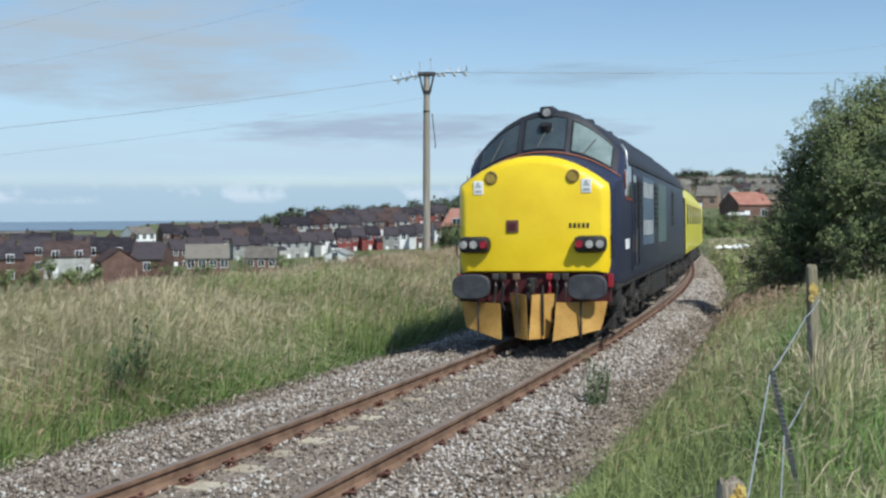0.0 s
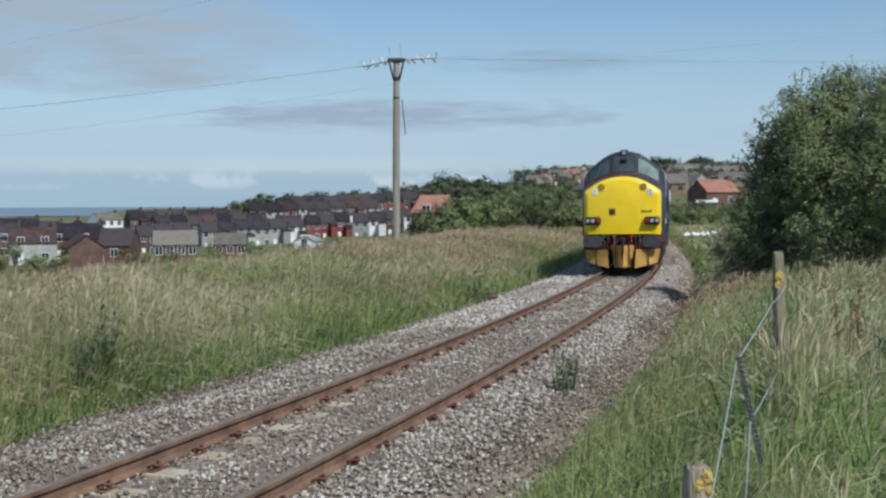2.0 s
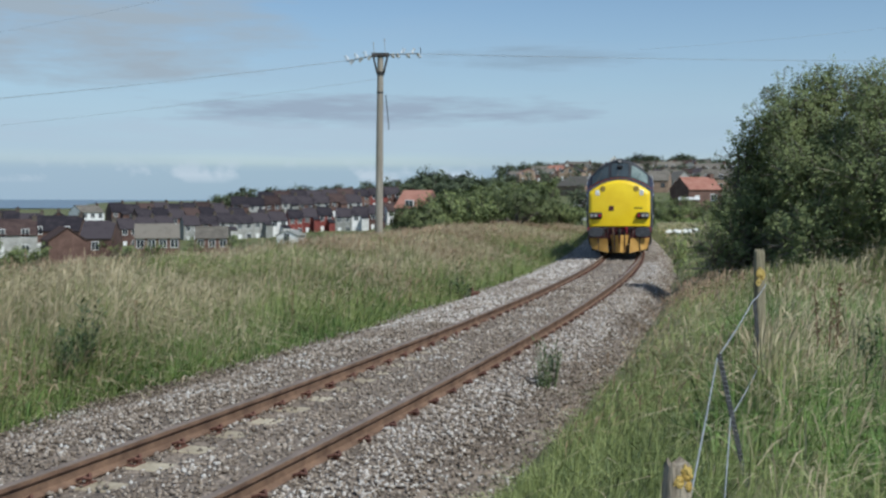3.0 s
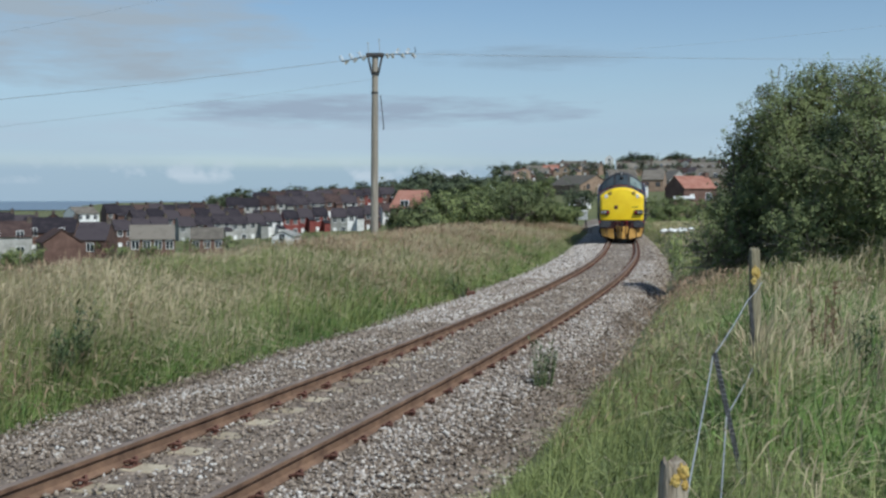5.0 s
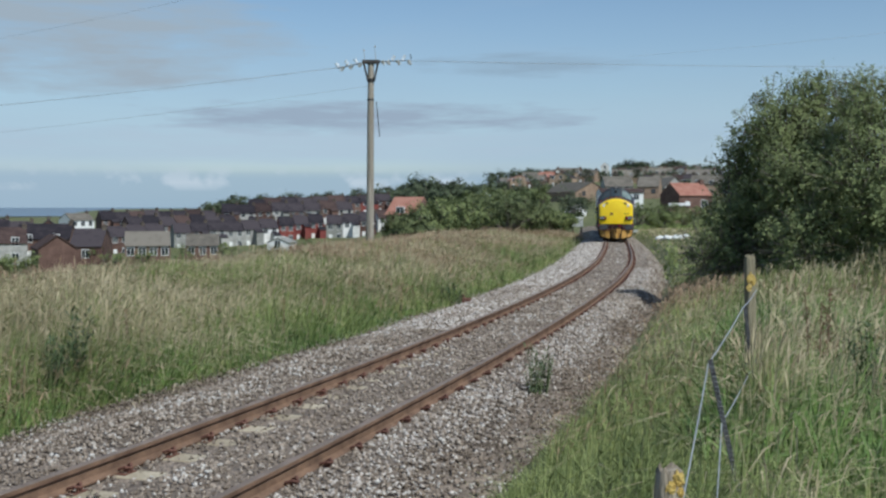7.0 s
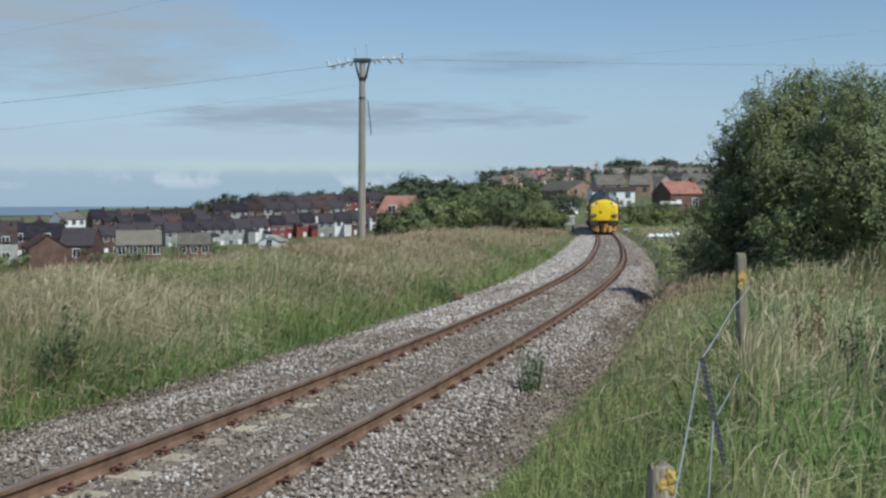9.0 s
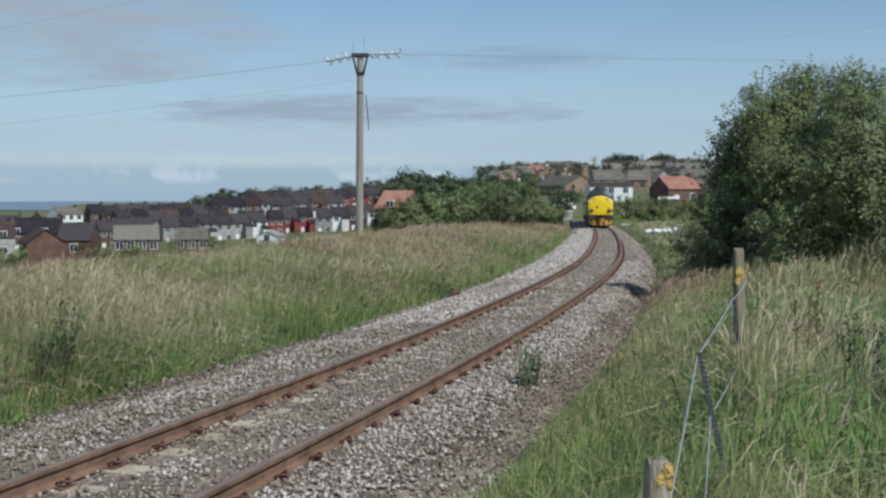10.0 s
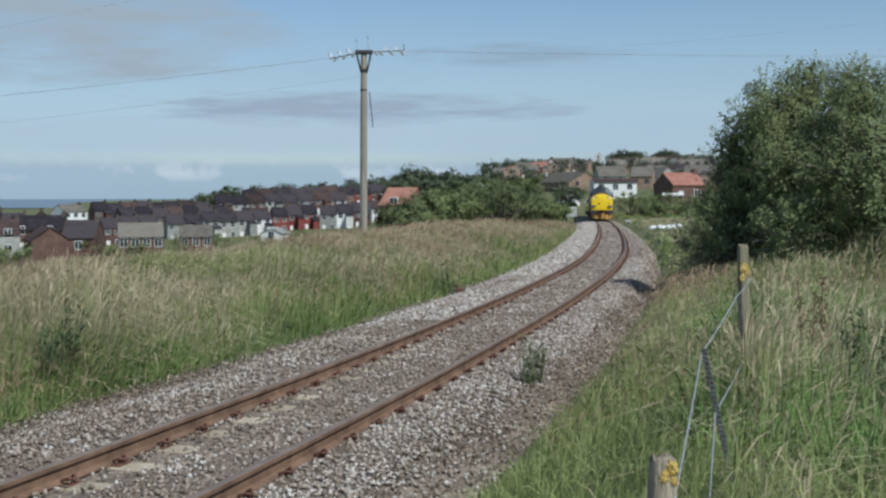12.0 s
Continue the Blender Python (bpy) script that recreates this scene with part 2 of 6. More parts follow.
M_BRIGHT = mat("bright_metal_trim", (0.5, 0.5, 0.5), (0.7, 0.7, 0.7), 8, 0.3, 0.7, bump=0)
M_ORANGE = mat("orange_line_paint", (0.45, 0.10, 0.03), (0.6, 0.16, 0.06), 8, 0.6)
M_SIGN_BLUE = mat("pale_blue_livery", (0.06, 0.09, 0.135), (0.11, 0.15, 0.205), 2, 0.45, bump=0)
M_SIGN_GREEN = mat("pale_green_livery", (0.06, 0.10, 0.10), (0.11, 0.16, 0.155), 2, 0.45, bump=0)
M_TYRE = mat("wheel_steel", (0.05, 0.04, 0.035), (0.13, 0.11, 0.10), 8, 0.5, 0.5)
M_RENDER = mat("white_house_render", (0.55, 0.54, 0.51), (0.78, 0.77, 0.75), 0.6, 0.85, fine=12, per="object", spread=0.15)
M_GREYWALL = mat("grey_house_render", (0.24, 0.24, 0.22), (0.44, 0.43, 0.40), 0.6, 0.9, fine=12, per="object", spread=0.2)
M_BRICK = mat("brown_house_brick", (0.082, 0.045, 0.036), (0.163, 0.098, 0.077), 0.8, 0.9, fine=14, per="object", spread=0.2)
M_REDBRICK = mat("red_house_brick", (0.150, 0.033, 0.030), (0.240, 0.067, 0.055), 0.8, 0.9, fine=14, per="object", spread=0.15)
M_TANBRICK = mat("tan_house_brick", (0.22, 0.15, 0.105), (0.36, 0.26, 0.185), 0.8, 0.9, fine=14, per="object", spread=0.2)
M_SLATE = mat("dark_slate_roof", (0.027, 0.024, 0.029), (0.064, 0.054, 0.059), 0.7, 0.95, fine=8, spec=0.1, per="object", spread=0.25)
M_BROWNTILE = mat("dark_brown_tile_roof", (0.04, 0.028, 0.027), (0.085, 0.058, 0.052), 0.7, 0.95, fine=8, spec=0.1, per="object", spread=0.2)
M_GREYTILE = mat("grey_brown_tile_roof", (0.098, 0.086, 0.070), (0.180, 0.160, 0.131), 0.7, 0.85, fine=8, per="object", spread=0.2)
M_REDTILE = mat("red_tile_roof", (0.245, 0.095, 0.066), (0.360, 0.180, 0.132), 0.7, 0.85, fine=8, per="object", spread=0.15)
M_POT = mat("chimney_pot_clay", (0.067, 0.050, 0.041), (0.143, 0.120, 0.094), 0.3, 0.9)
M_PANE = mat("house_window_glass", (0.02, 0.025, 0.03), (0.05, 0.06, 0.07), 0.5, 0.1, bump=0, spec=0.7)
M_SEA = mat("grey_blue_sea", (0.12, 0.16, 0.20), (0.15, 0.20, 0.25), 0.002, 0.35, bump=0, fine=0.05)
M_RUBBLE = mat("whitewashed_rubble", (0.60, 0.60, 0.58), (0.82, 0.82, 0.80), 6, 0.8)
M_CABINET = mat("grey_cabinet_paint", (0.30, 0.31, 0.30), (0.46, 0.47, 0.46), 4, 0.6)

for _m in (M_GRASS, M_BANK, M_LUSH, M_STRAW, M_RUSSET, M_LEAF, M_LEAF_FAR, M_WEED):
    leafy(_m)

# ---------------------------------------------------------------- mesh helpers


def finish(bm, name, material, smooth=0.0):
    me = bpy.data.meshes.new(name)
    if smooth:
        for f in bm.faces:
            f.smooth = True
        for e in bm.edges:
            if len(e.link_faces) == 2 and e.calc_face_angle(0) > smooth:
                e.smooth = False
    bm.to_mesh(me)
    bm.free()
    for m in material if isinstance(material, (list, tuple)) else (material,):
        me.materials.append(m)
    return me


def part(name, bm, material, parent=None, label="", smooth=0.0):
    me = bm if isinstance(bm, bpy.types.Mesh) else finish(bm, name, material, smooth)
    ob = new(name, me)
    ob.parent = parent
    if label:
        ob["label"] = label
    return ob


def bulk(name, verts, faces, material):
    """A mesh from arrays: verts n x 3, faces m x k (all of one size)."""
    me = bpy.data.meshes.new(name)
    verts, faces = np.asarray(verts, np.float32), np.asarray(faces, np.int32)
    k = faces.shape[1]
    me.vertices.add(len(verts))
    me.vertices.foreach_set("co", verts.ravel())
    me.loops.add(faces.size)
    me.loops.foreach_set("vertex_index", faces.ravel())
    me.polygons.add(len(faces))
    me.polygons.foreach_set("loop_start", np.arange(len(faces), dtype=np.int32) * k)
    me.update(calc_edges=True)
    me.validate()
    me.materials.append(material)
    return new(name, me)


def box(bm, x0, x1, y0, y1, z0, z1, m=None, bevel=0.0, index=0):
    m = m or Matrix()
    v = [bm.verts.new(m @ Vector((x, y, z))) for z in (z0, z1) for y in (y0, y1) for x in (x0, x1)]
    fs = [bm.faces.new([v[i] for i in q]) for q in ((0, 2, 3, 1), (4, 5, 7, 6), (0, 1, 5, 4), (2, 6, 7, 3), (0, 4, 6, 2), (1, 3, 7, 5))]
    for f in fs:
        f.material_index = index
    if bevel:
        bmesh.ops.bevel(bm, geom=list({e for f in fs for e in f.edges}), offset=bevel, segments=2, affect="EDGES", profile=0.5)
    return bm


def tube(bm, a, b, r0, r1=None, n=10, caps=True):
    a, b = Vector(a), Vector(b)
    r1 = r0 if r1 is None else r1
    q = (b - a).to_track_quat("Z", "Y").to_matrix()
    rings = []
    for c, r in ((a, r0), (b, r1)):
        rings.append([bm.verts.new(c + q @ Vector((r * math.cos(2 * math.pi * k / n), r * math.sin(2 * math.pi * k / n), 0))) for k in range(n)])
    for k in range(n):
        bm.faces.new((rings[0][k], rings[0][(k + 1) % n], rings[1][(k + 1) % n], rings[1][k]))
    if caps:
        bm.faces.new(rings[0][::-1])
        bm.faces.new(rings[1])
    return bm


def wire(bm, points, r, n=5):
    """One tube swept along the points."""
    pts = [Vector(p) for p in points]
    rings = []
    for i, p in enumerate(pts):
        d = (pts[min(i + 1, len(pts) - 1)] - pts[max(i - 1, 0)]).normalized()
        side = d.cross(Vector((0, 0, 1)) if abs(d.z) < 0.9 else Vector((0, 1, 0))).normalized()
        up = side.cross(d)
        rings.append([bm.verts.new(p + (side * math.cos(2 * math.pi * k / n) + up * math.sin(2 * math.pi * k / n)) * r) for k in range(n)])
    for a, b in zip(rings, rings[1:]):
        for k in range(n):
            bm.faces.new((a[k], a[(k + 1) % n], b[(k + 1) % n], b[k]))
    bm.faces.new(rings[0][::-1])
    bm.faces.new(rings[-1])
    return bm


def loft(bm, rings, caps=(True, True), closed=True):
    vs = [[bm.verts.new(p) for p in ring] for ring in rings]
    k = len(vs[0])
    for a, b in zip(vs, vs[1:]):
        for i in range(k if closed else k - 1):
            bm.faces.new((a[i], a[(i + 1) % k], b[(i + 1) % k], b[i]))
    if caps[0]:
        bm.faces.new(vs[0][::-1])
    if caps[1]:
        bm.faces.new(vs[-1])
    bmesh.ops.recalc_face_normals(bm, faces=bm.faces)
    return bm


def B():
    return bmesh.new()


# ---------------------------------------------------------------- the line of the track
BEND_Y = [-20.0, 6.0, 14.0, 24.0, 36.0, 50.0, 70.0, 100.0, 140.0, 220.0]
BEND = [0.517, 0.390, 0.351, 0.316, 0.275, 0.229, 0.212, 0.197, 0.186, 0.162]      # sideways per metre ahead
_ys = np.arange(-40.0, 400.0, 0.25)
_sl = np.interp(_ys, BEND_Y, BEND)
_xs = np.concatenate([[0], np.cumsum((_sl[1:] + _sl[:-1]) * 0.125)])
_xs += -1.485 - np.interp(9.0, _ys, _xs)
_ss = np.concatenate([[0], np.cumsum(np.hypot(np.diff(_xs), np.diff(_ys)))])
_ss -= np.interp(0.0, _ys, _ss)


def track_z(y):
    return -0.008 * (np.clip(y, -40, 230) - 9.0)


def along(s, u=0.0, dz=0.0):
    """The place s metres along the track from beside the eye, u to its right and dz over the rail tops."""
    y = np.interp(s, _ss, _ys)
    x, k = np.interp(y, _ys, _xs), np.interp(y, _ys, _sl)
    c = 1 / math.hypot(1, k)
    return Vector((x + u * c, y - u * k * c, float(track_z(y)) + dz))


def beside(x, y):
    """How far right of the track's middle a place lies (arrays too)."""
    k = np.interp(y, _ys, _sl)
    return (x - np.interp(y, _ys, _xs)) / np.sqrt(1 + k * k)


def bearing(deg, r):
    """x, y at a bearing right of the y axis and a distance."""
    return r * math.sin(radians(deg)), r * math.cos(radians(deg))


# ---------------------------------------------------------------- the ground
LAND_B = [-180, -60, -19, -9, -2, 4, 10, 18, 45, 180]
LAND_R = [0, 60, 150, 260, 350, 620, 1100, 4600]
LAND = [
    [0.5, 0.5, 0, 0, 0, 0, -6, -10],
    [-0.5, -4, -8, -9, -9, -9, -10, -12],
    [-0.3, -3.0, -7.2, -9.3, -9.5, -10, -12, -12],
    [-0.3, -2.2, -6.8, -9.3, -7.5, -3, -8, -12],
    [-0.3, -1.4, -5.2, -8.0, -5.5, -0.5, -6, -12],
    [-0.3, -0.6, -2.6, -3.0, -1.0, 10, -4, -12],
    [-0.3, -0.4, -1.2, 1.5, 5.0, 18, 0, -12],
    [0.5, 0.3, -0.3, 2.0, 6.0, 20, 2, -12],
    [0.6, 0.7, 1.0, 2, 4, 12, 5, -10],
    [0.5, 0.5, 0, 0, 0, 0, -6, -10],
]
SIDE_U = [-30, -16, -12, -10, -8, -3.7, -3.0, -2.2, 1.9, 2.3, 3.0, 4.2, 5.5, 9, 16, 30]
SIDE_Z = [-1.6, -0.4, 0.16, 0.36, 0.22, -0.44, -0.50, -0.5, -0.5, -0.38, -0.05, 0.44, 0.46, 0.45, 0.5, 0.6]


def ground(x, y):
    x, y = np.asarray(x, float), np.asarray(y, float)
    b, r = np.degrees(np.arctan2(x, y)), np.hypot(x, y)
    bi = np.interp(b, LAND_B, np.arange(len(LAND_B)))
    i = np.clip(bi.astype(int), 0, len(LAND_B) - 2)
    f = bi - i
    f = f * f * (3 - 2 * f)
    table = np.array(LAND, float)
    rows = [np.interp(r, LAND_R, table[k]) for k in range(len(LAND_B))]
    stack = np.stack(rows)
    flat = stack.reshape(len(LAND_B), -1)
    idx = np.arange(flat.shape[1])
    far = ((1 - f).ravel() * flat[i.ravel(), idx] + f.ravel() * flat[i.ravel() + 1, idx]).reshape(r.shape)
    u = beside(x, y)
    flat = np.clip((y - 14) / 25, 0, 1)
    bank = np.interp(u, SIDE_U, SIDE_Z)
    bank = np.where(u > 2.3, bank * (1 - flat) + np.interp(u, [2.2, 2.5, 2.9, 6, 30], [-0.42, 0.08, 0.18, 0.22, 0.5]) * flat, bank)
    near = bank + track_z(y)
    w = np.clip((26 - np.abs(u)) / 14, 0, 1) * np.clip((230 - y) / 60, 0, 1) * np.clip((y + 60) / 30, 0, 1)
    w = w * w * (3 - 2 * w)
    rough = 0.05 * np.sin(x * 1.3 + 0.7 * y) * np.sin(0.9 * y - 0.4 * x) * np.clip((np.abs(u) - 3) / 2, 0, 1)
    return far * (1 - w) + near * w + rough


def gz(x, y):
    return float(ground(np.array([x]), np.array([y]))[0])


def build_ground():
    """One sheet out to the horizon, finer where the track runs."""
    rs = np.concatenate([[0.004, 0.3], np.arange(0.6, 30, 0.45), np.geomspace(30, 4600, 110)])
    bs = np.concatenate([np.arange(-180, -30, 6.0), np.arange(-30, 40, 0.45), np.arange(40, 180, 6.0)])
    bb, rr = np.meshgrid(np.radians(bs), rs)
    x, y = rr * np.sin(bb) + 0.43, rr * np.cos(bb) - 0.31
    v = np.stack([x, y, ground(x, y)], -1).reshape(-1, 3)
    n, k = len(bs), len(rs)
    i, j = np.meshgrid(np.arange(k - 1), np.arange(n), indexing="ij")
    q = np.stack([i * n + j, i * n + (j + 1) % n, (i + 1) * n + (j + 1) % n, (i + 1) * n + j], -1).reshape(-1, 4)[:, ::-1]
    ob = bulk("ground", v, q, M_SOIL)
    for p in ob.data.polygons:
        p.use_smooth = True
    tagged(ob, "grassy trackside ground falling away to a town", "ground", kind="structure")
    bm = B()
    ring = [[Vector((r * math.sin(a), r * math.cos(a), -11.0)) for a in np.radians(np.arange(-70, 31, 5.0))] for r in (1300, 4900)]
    loft(bm, ring, (False, False), closed=False)
    tagged(part("water", bm, M_SEA), "distant flat grey-blue sea on the horizon", "sea", kind="structure")


# ---------------------------------------------------------------- track
S0, S1 = -14.0, 205.0
RAIL = [(-0.07, -0.159), (-0.07, -0.145), (-0.012, -0.125), (-0.01, -0.05), (-0.035, -0.038), (-0.035, -0.006), (-0.028, 0.0)]
RAIL = RAIL + [(-x, z) for x, z in RAIL[::-1]]


def lane_u(u, s):
    """The bed's far edge on the bank side draws in further along."""
    k = np.interp(s, [12, 30], [1.0, 0.70])
    return np.where(np.asarray(u) > 1.4, 1.4 + (np.asarray(u) - 1.4) * k, u)


def build_track():
    steps = np.concatenate([np.arange(S0, 40, 0.5), np.arange(40, S1, 1.0)])
    # bed
    prof = [(-3.8, -0.50), (-3.3, -0.42), (-2.9, -0.385), (-2.1, -0.20), (-1.75, -0.17), (-0.95, -0.155), (-0.66, -0.18), (-0.40, -0.18), (-0.24, -0.152), (0.9, -0.152), (1.5, -0.158), (1.75, -0.22), (2.4, -0.45), (2.6, -0.55)]
    bm = B()
    loft(bm, [[along(s, lane_u(u, s), z if z != -0.18 else float(np.interp(s, [12, 24], [-0.18, -0.155]))) for u, z in prof] for s in steps], (False, False), closed=False)
    tagged(part("ballast_bed", bm, M_BALLAST), "grey stone ballast bed under the single railway track", "ballast", kind="structure")
    for side in (-1, 1):
        bm = B()
        loft(bm, [[along(s, side * 0.7525 + x, z) for x, z in RAIL] for s in steps])
        for f in bm.faces:
            top = all(v.co.z > -0.012 + float(track_z(v.co.y)) for v in f.verts)
            f.material_index = 1 if top else 0
        rail = part("rail", bm, (M_RUST, M_RAILTOP), smooth=0.6)
        tagged(rail, "long rusty brown steel rail with a worn grey head", "rail", group="rails of the track", kind="structure")


def build_sleepers():
    first = None
    for k in range(170):
        s = -4.0 + k * 0.68
        p, q = along(s), along(s + 0.1)
        m = Matrix.Translation(p) @ pose(0, 0, 0, 0, 0, math.degrees(math.atan2(q.y - p.y, q.x - p.x)) - 90)
        if first is None:
            first = new("railway_sleeper")
            tagged(first, "pale concrete sleeper half buried in ballast, with rusty clips", "sleeper", group="sleepers under the rails")
            bm = B()
            box(bm, -1.25, 1.25, -0.13, 0.13, -0.36, -0.166, bevel=0.02)
            part("sleeper_block", bm, M_SLEEPER, first)
            for x in (-0.7525, 0.7525):
                bm = B()
                box(bm, x - 0.15, x + 0.15, -0.09, 0.09, -0.172, -0.154, bevel=0.004)
                part("baseplate", bm, M_CLIP, first)
                for sx in (-1, 1):
                    bm = B()
                    cx = x + sx * 0.115
                    wire(bm, [(cx - sx * 0.05, -0.05, -0.125), (cx + sx * 0.02, -0.06, -0.10), (cx + sx * 0.05, -0.02, -0.115), (cx + sx * 0.02, 0.02, -0.09),
                              (cx - sx * 0.04, 0.055, -0.125)], 0.013, 6)
                    box(bm, cx - 0.02, cx + 0.035, -0.03, 0.03, -0.155, -0.115)
                    part("clip", bm, M_CLIP, first, "rusty red rail clip")
            first.matrix_basis = m
        else:
            copy_thing(first, m)


def stones(name, n, s0, s1, size, material, label, lane=(-3.05, 2.3), bias=1.6, fresh=False):
    """Loose angular stones over the bed, thicker near the eye."""
    rng = np.random.default_rng(len(name) + n)
    t = rng.random(n)
    s = s0 + (s1 - s0) * t ** bias
    u = rng.uniform(lane[0], lane[1], n)
    u += rng.normal(0, 0.10, n)
    flat_u = u
    u = lane_u(u, s)
    y = np.interp(s, _ss, _ys)
    k = np.interp(y, _ys, _sl)
    c = 1 / np.sqrt(1 + k * k)
    x = np.interp(y, _ys, _xs) + u * c
    yy = y - u * k * c
    u = flat_u
    z = np.interp(u, [-3.8, -3.3, -2.9, -2.1, -1.75, 0, 1.5, 1.75, 2.4, 2.7], [-0.46, -0.405, -0.37, -0.175, -0.150, -0.147, -0.147, -0.19, -0.43, -0.40]) + track_z(y)
    on_rail = np.abs(np.abs(u) - 0.7525) < 0.10
    z = np.where(on_rail, z - 0.05, z)
    pale = (np.abs(u + 0.44) < 0.17) & (rng.random(n) < np.interp(s, [10, 26], [0.8, 0.25]))
    z = np.where(pale, z - 0.06, z)
    r = size * rng.uniform(0.55, 1.25, n) * (1 + 0.5 * (s - s0) / (s1 - s0))
    z = z + r * 0.15 + rng.uniform(-0.01, 0.012, n)
    base = np.array([[1, 0, 0], [-1, 0, 0], [0, 1, 0], [0, -1, 0], [0, 0, 1], [0, 0, -1]], float)
    tri = np.array([[0, 2, 4], [2, 1, 4], [1, 3, 4], [3, 0, 4], [2, 0, 5], [1, 2, 5], [3, 1, 5], [0, 3, 5]])
    v = base[None] * rng.uniform(0.5, 1.15, (n, 6, 1)) + rng.normal(0, 0.22, (n, 6, 3))
    v *= r[:, None, None] * np.array([1, 1, 0.75])
    a = rng.uniform(0, 6.28, n)
    tilt = rng.normal(0, 0.5, n)
    ca, sa, ct, st = np.cos(a), np.sin(a), np.cos(tilt), np.sin(tilt)
    vy, vz = v[..., 1] * ct[:, None] - v[..., 2] * st[:, None], v[..., 1] * st[:, None] + v[..., 2] * ct[:, None]
    vx = v[..., 0] * ca[:, None] - vy * sa[:, None]
    vy = v[..., 0] * sa[:, None] + vy * ca[:, None]
    v = np.stack([vx + x[:, None], vy + yy[:, None], vz + z[:, None]], -1).reshape(-1, 3)
    tri = tri if s0 < 20 else tri[:4]      # far off only the upper faces show
    f = (tri[None] + 6 * np.arange(n)[:, None, None]).reshape(-1, 3)
    tagged(bulk(name, v, f, material), label, "gravel", kind="stuff")


# ---------------------------------------------------------------- locomotive
def arch_z(x, w, zs, zt):
    return zs + (zt - zs) * (1 - min(1.0, abs(x) / w) ** 2.1)


def outline(y, w, zs, zt, zb, n=17):
    pts = [Vector((-w + 0.03, y, zb)), Vector((-w, y, zb + 0.15)), Vector((-w, y, (zs + zb) / 2)), Vector((-w, y, zs - 0.10))]
    for k in range(n):
        x = w * 0.985 * math.sin(math.pi / 2 * (-1 + 2 * k / (n - 1)))
        pts.append(Vector((x, y, arch_z(x, w, zs, zt))))
    return pts + [Vector((w, y, zs - 0.10)), Vector((w, y, (zs + zb) / 2)), Vector((w, y, zb + 0.15)), Vector((w - 0.03, y, zb))]


NOSE = [(-9.40, 1.08, 2.46, 2.96, 1.24), (-9.375, 1.14, 2.52, 3.02, 1.22), (-9.32, 1.195, 2.57, 3.07, 1.21), (-9.24, 1.235, 2.605, 3.10, 1.20)]
BACK = (-8.30, 1.345, 2.72, 3.19, 1.0)
BROW = (-7.84, 1.345, 3.12, 3.96, 1.0)
CAB = [(-9.24, 1.235, 2.605, 3.10, 1.20), (-9.1, 1.28, 2.63, 3.12, 1.10), (-8.9, 1.32, 2.65, 3.13, 1.02), BACK, BROW, (-7.64, 1.345, 3.14, 4.00, 1.0), (-6.3, 1.345, 3.14, 4.02, 1.0)]


def screen_at(x, k, lift=0.015):
    """A place on the windscreen: x across, k from its foot (0) to its brow (1)."""
    za, zb = arch_z(x, BACK[1], BACK[2], BACK[3]), arch_z(x, BROW[1], BROW[2], BROW[3])
    return Vector((x, BACK[0] + (BROW[0] - BACK[0]) * k - lift * 0.8, za + (zb - za) * k + lift * 0.5))


def pane(bm, x0, x1, k0, k1, lift, nx=6, nz=4):
    g = [[bm.verts.new(screen_at(x0 + (x1 - x0) * i / nx, k0 + (k1 - k0) * j / nz, lift)) for i in range(nx + 1)] for j in range(nz + 1)]
    for j in range(nz):
        for i in range(nx):
            bm.faces.new((g[j][i], g[j][i + 1], g[j + 1][i + 1], g[j + 1][i]))
    return bm


def disc(bm, x, y, z, r, depth, n=18, lip=0.0):
    tube(bm, (x, y, z), (x, y - depth, z), r, r - lip, n)
    return bm


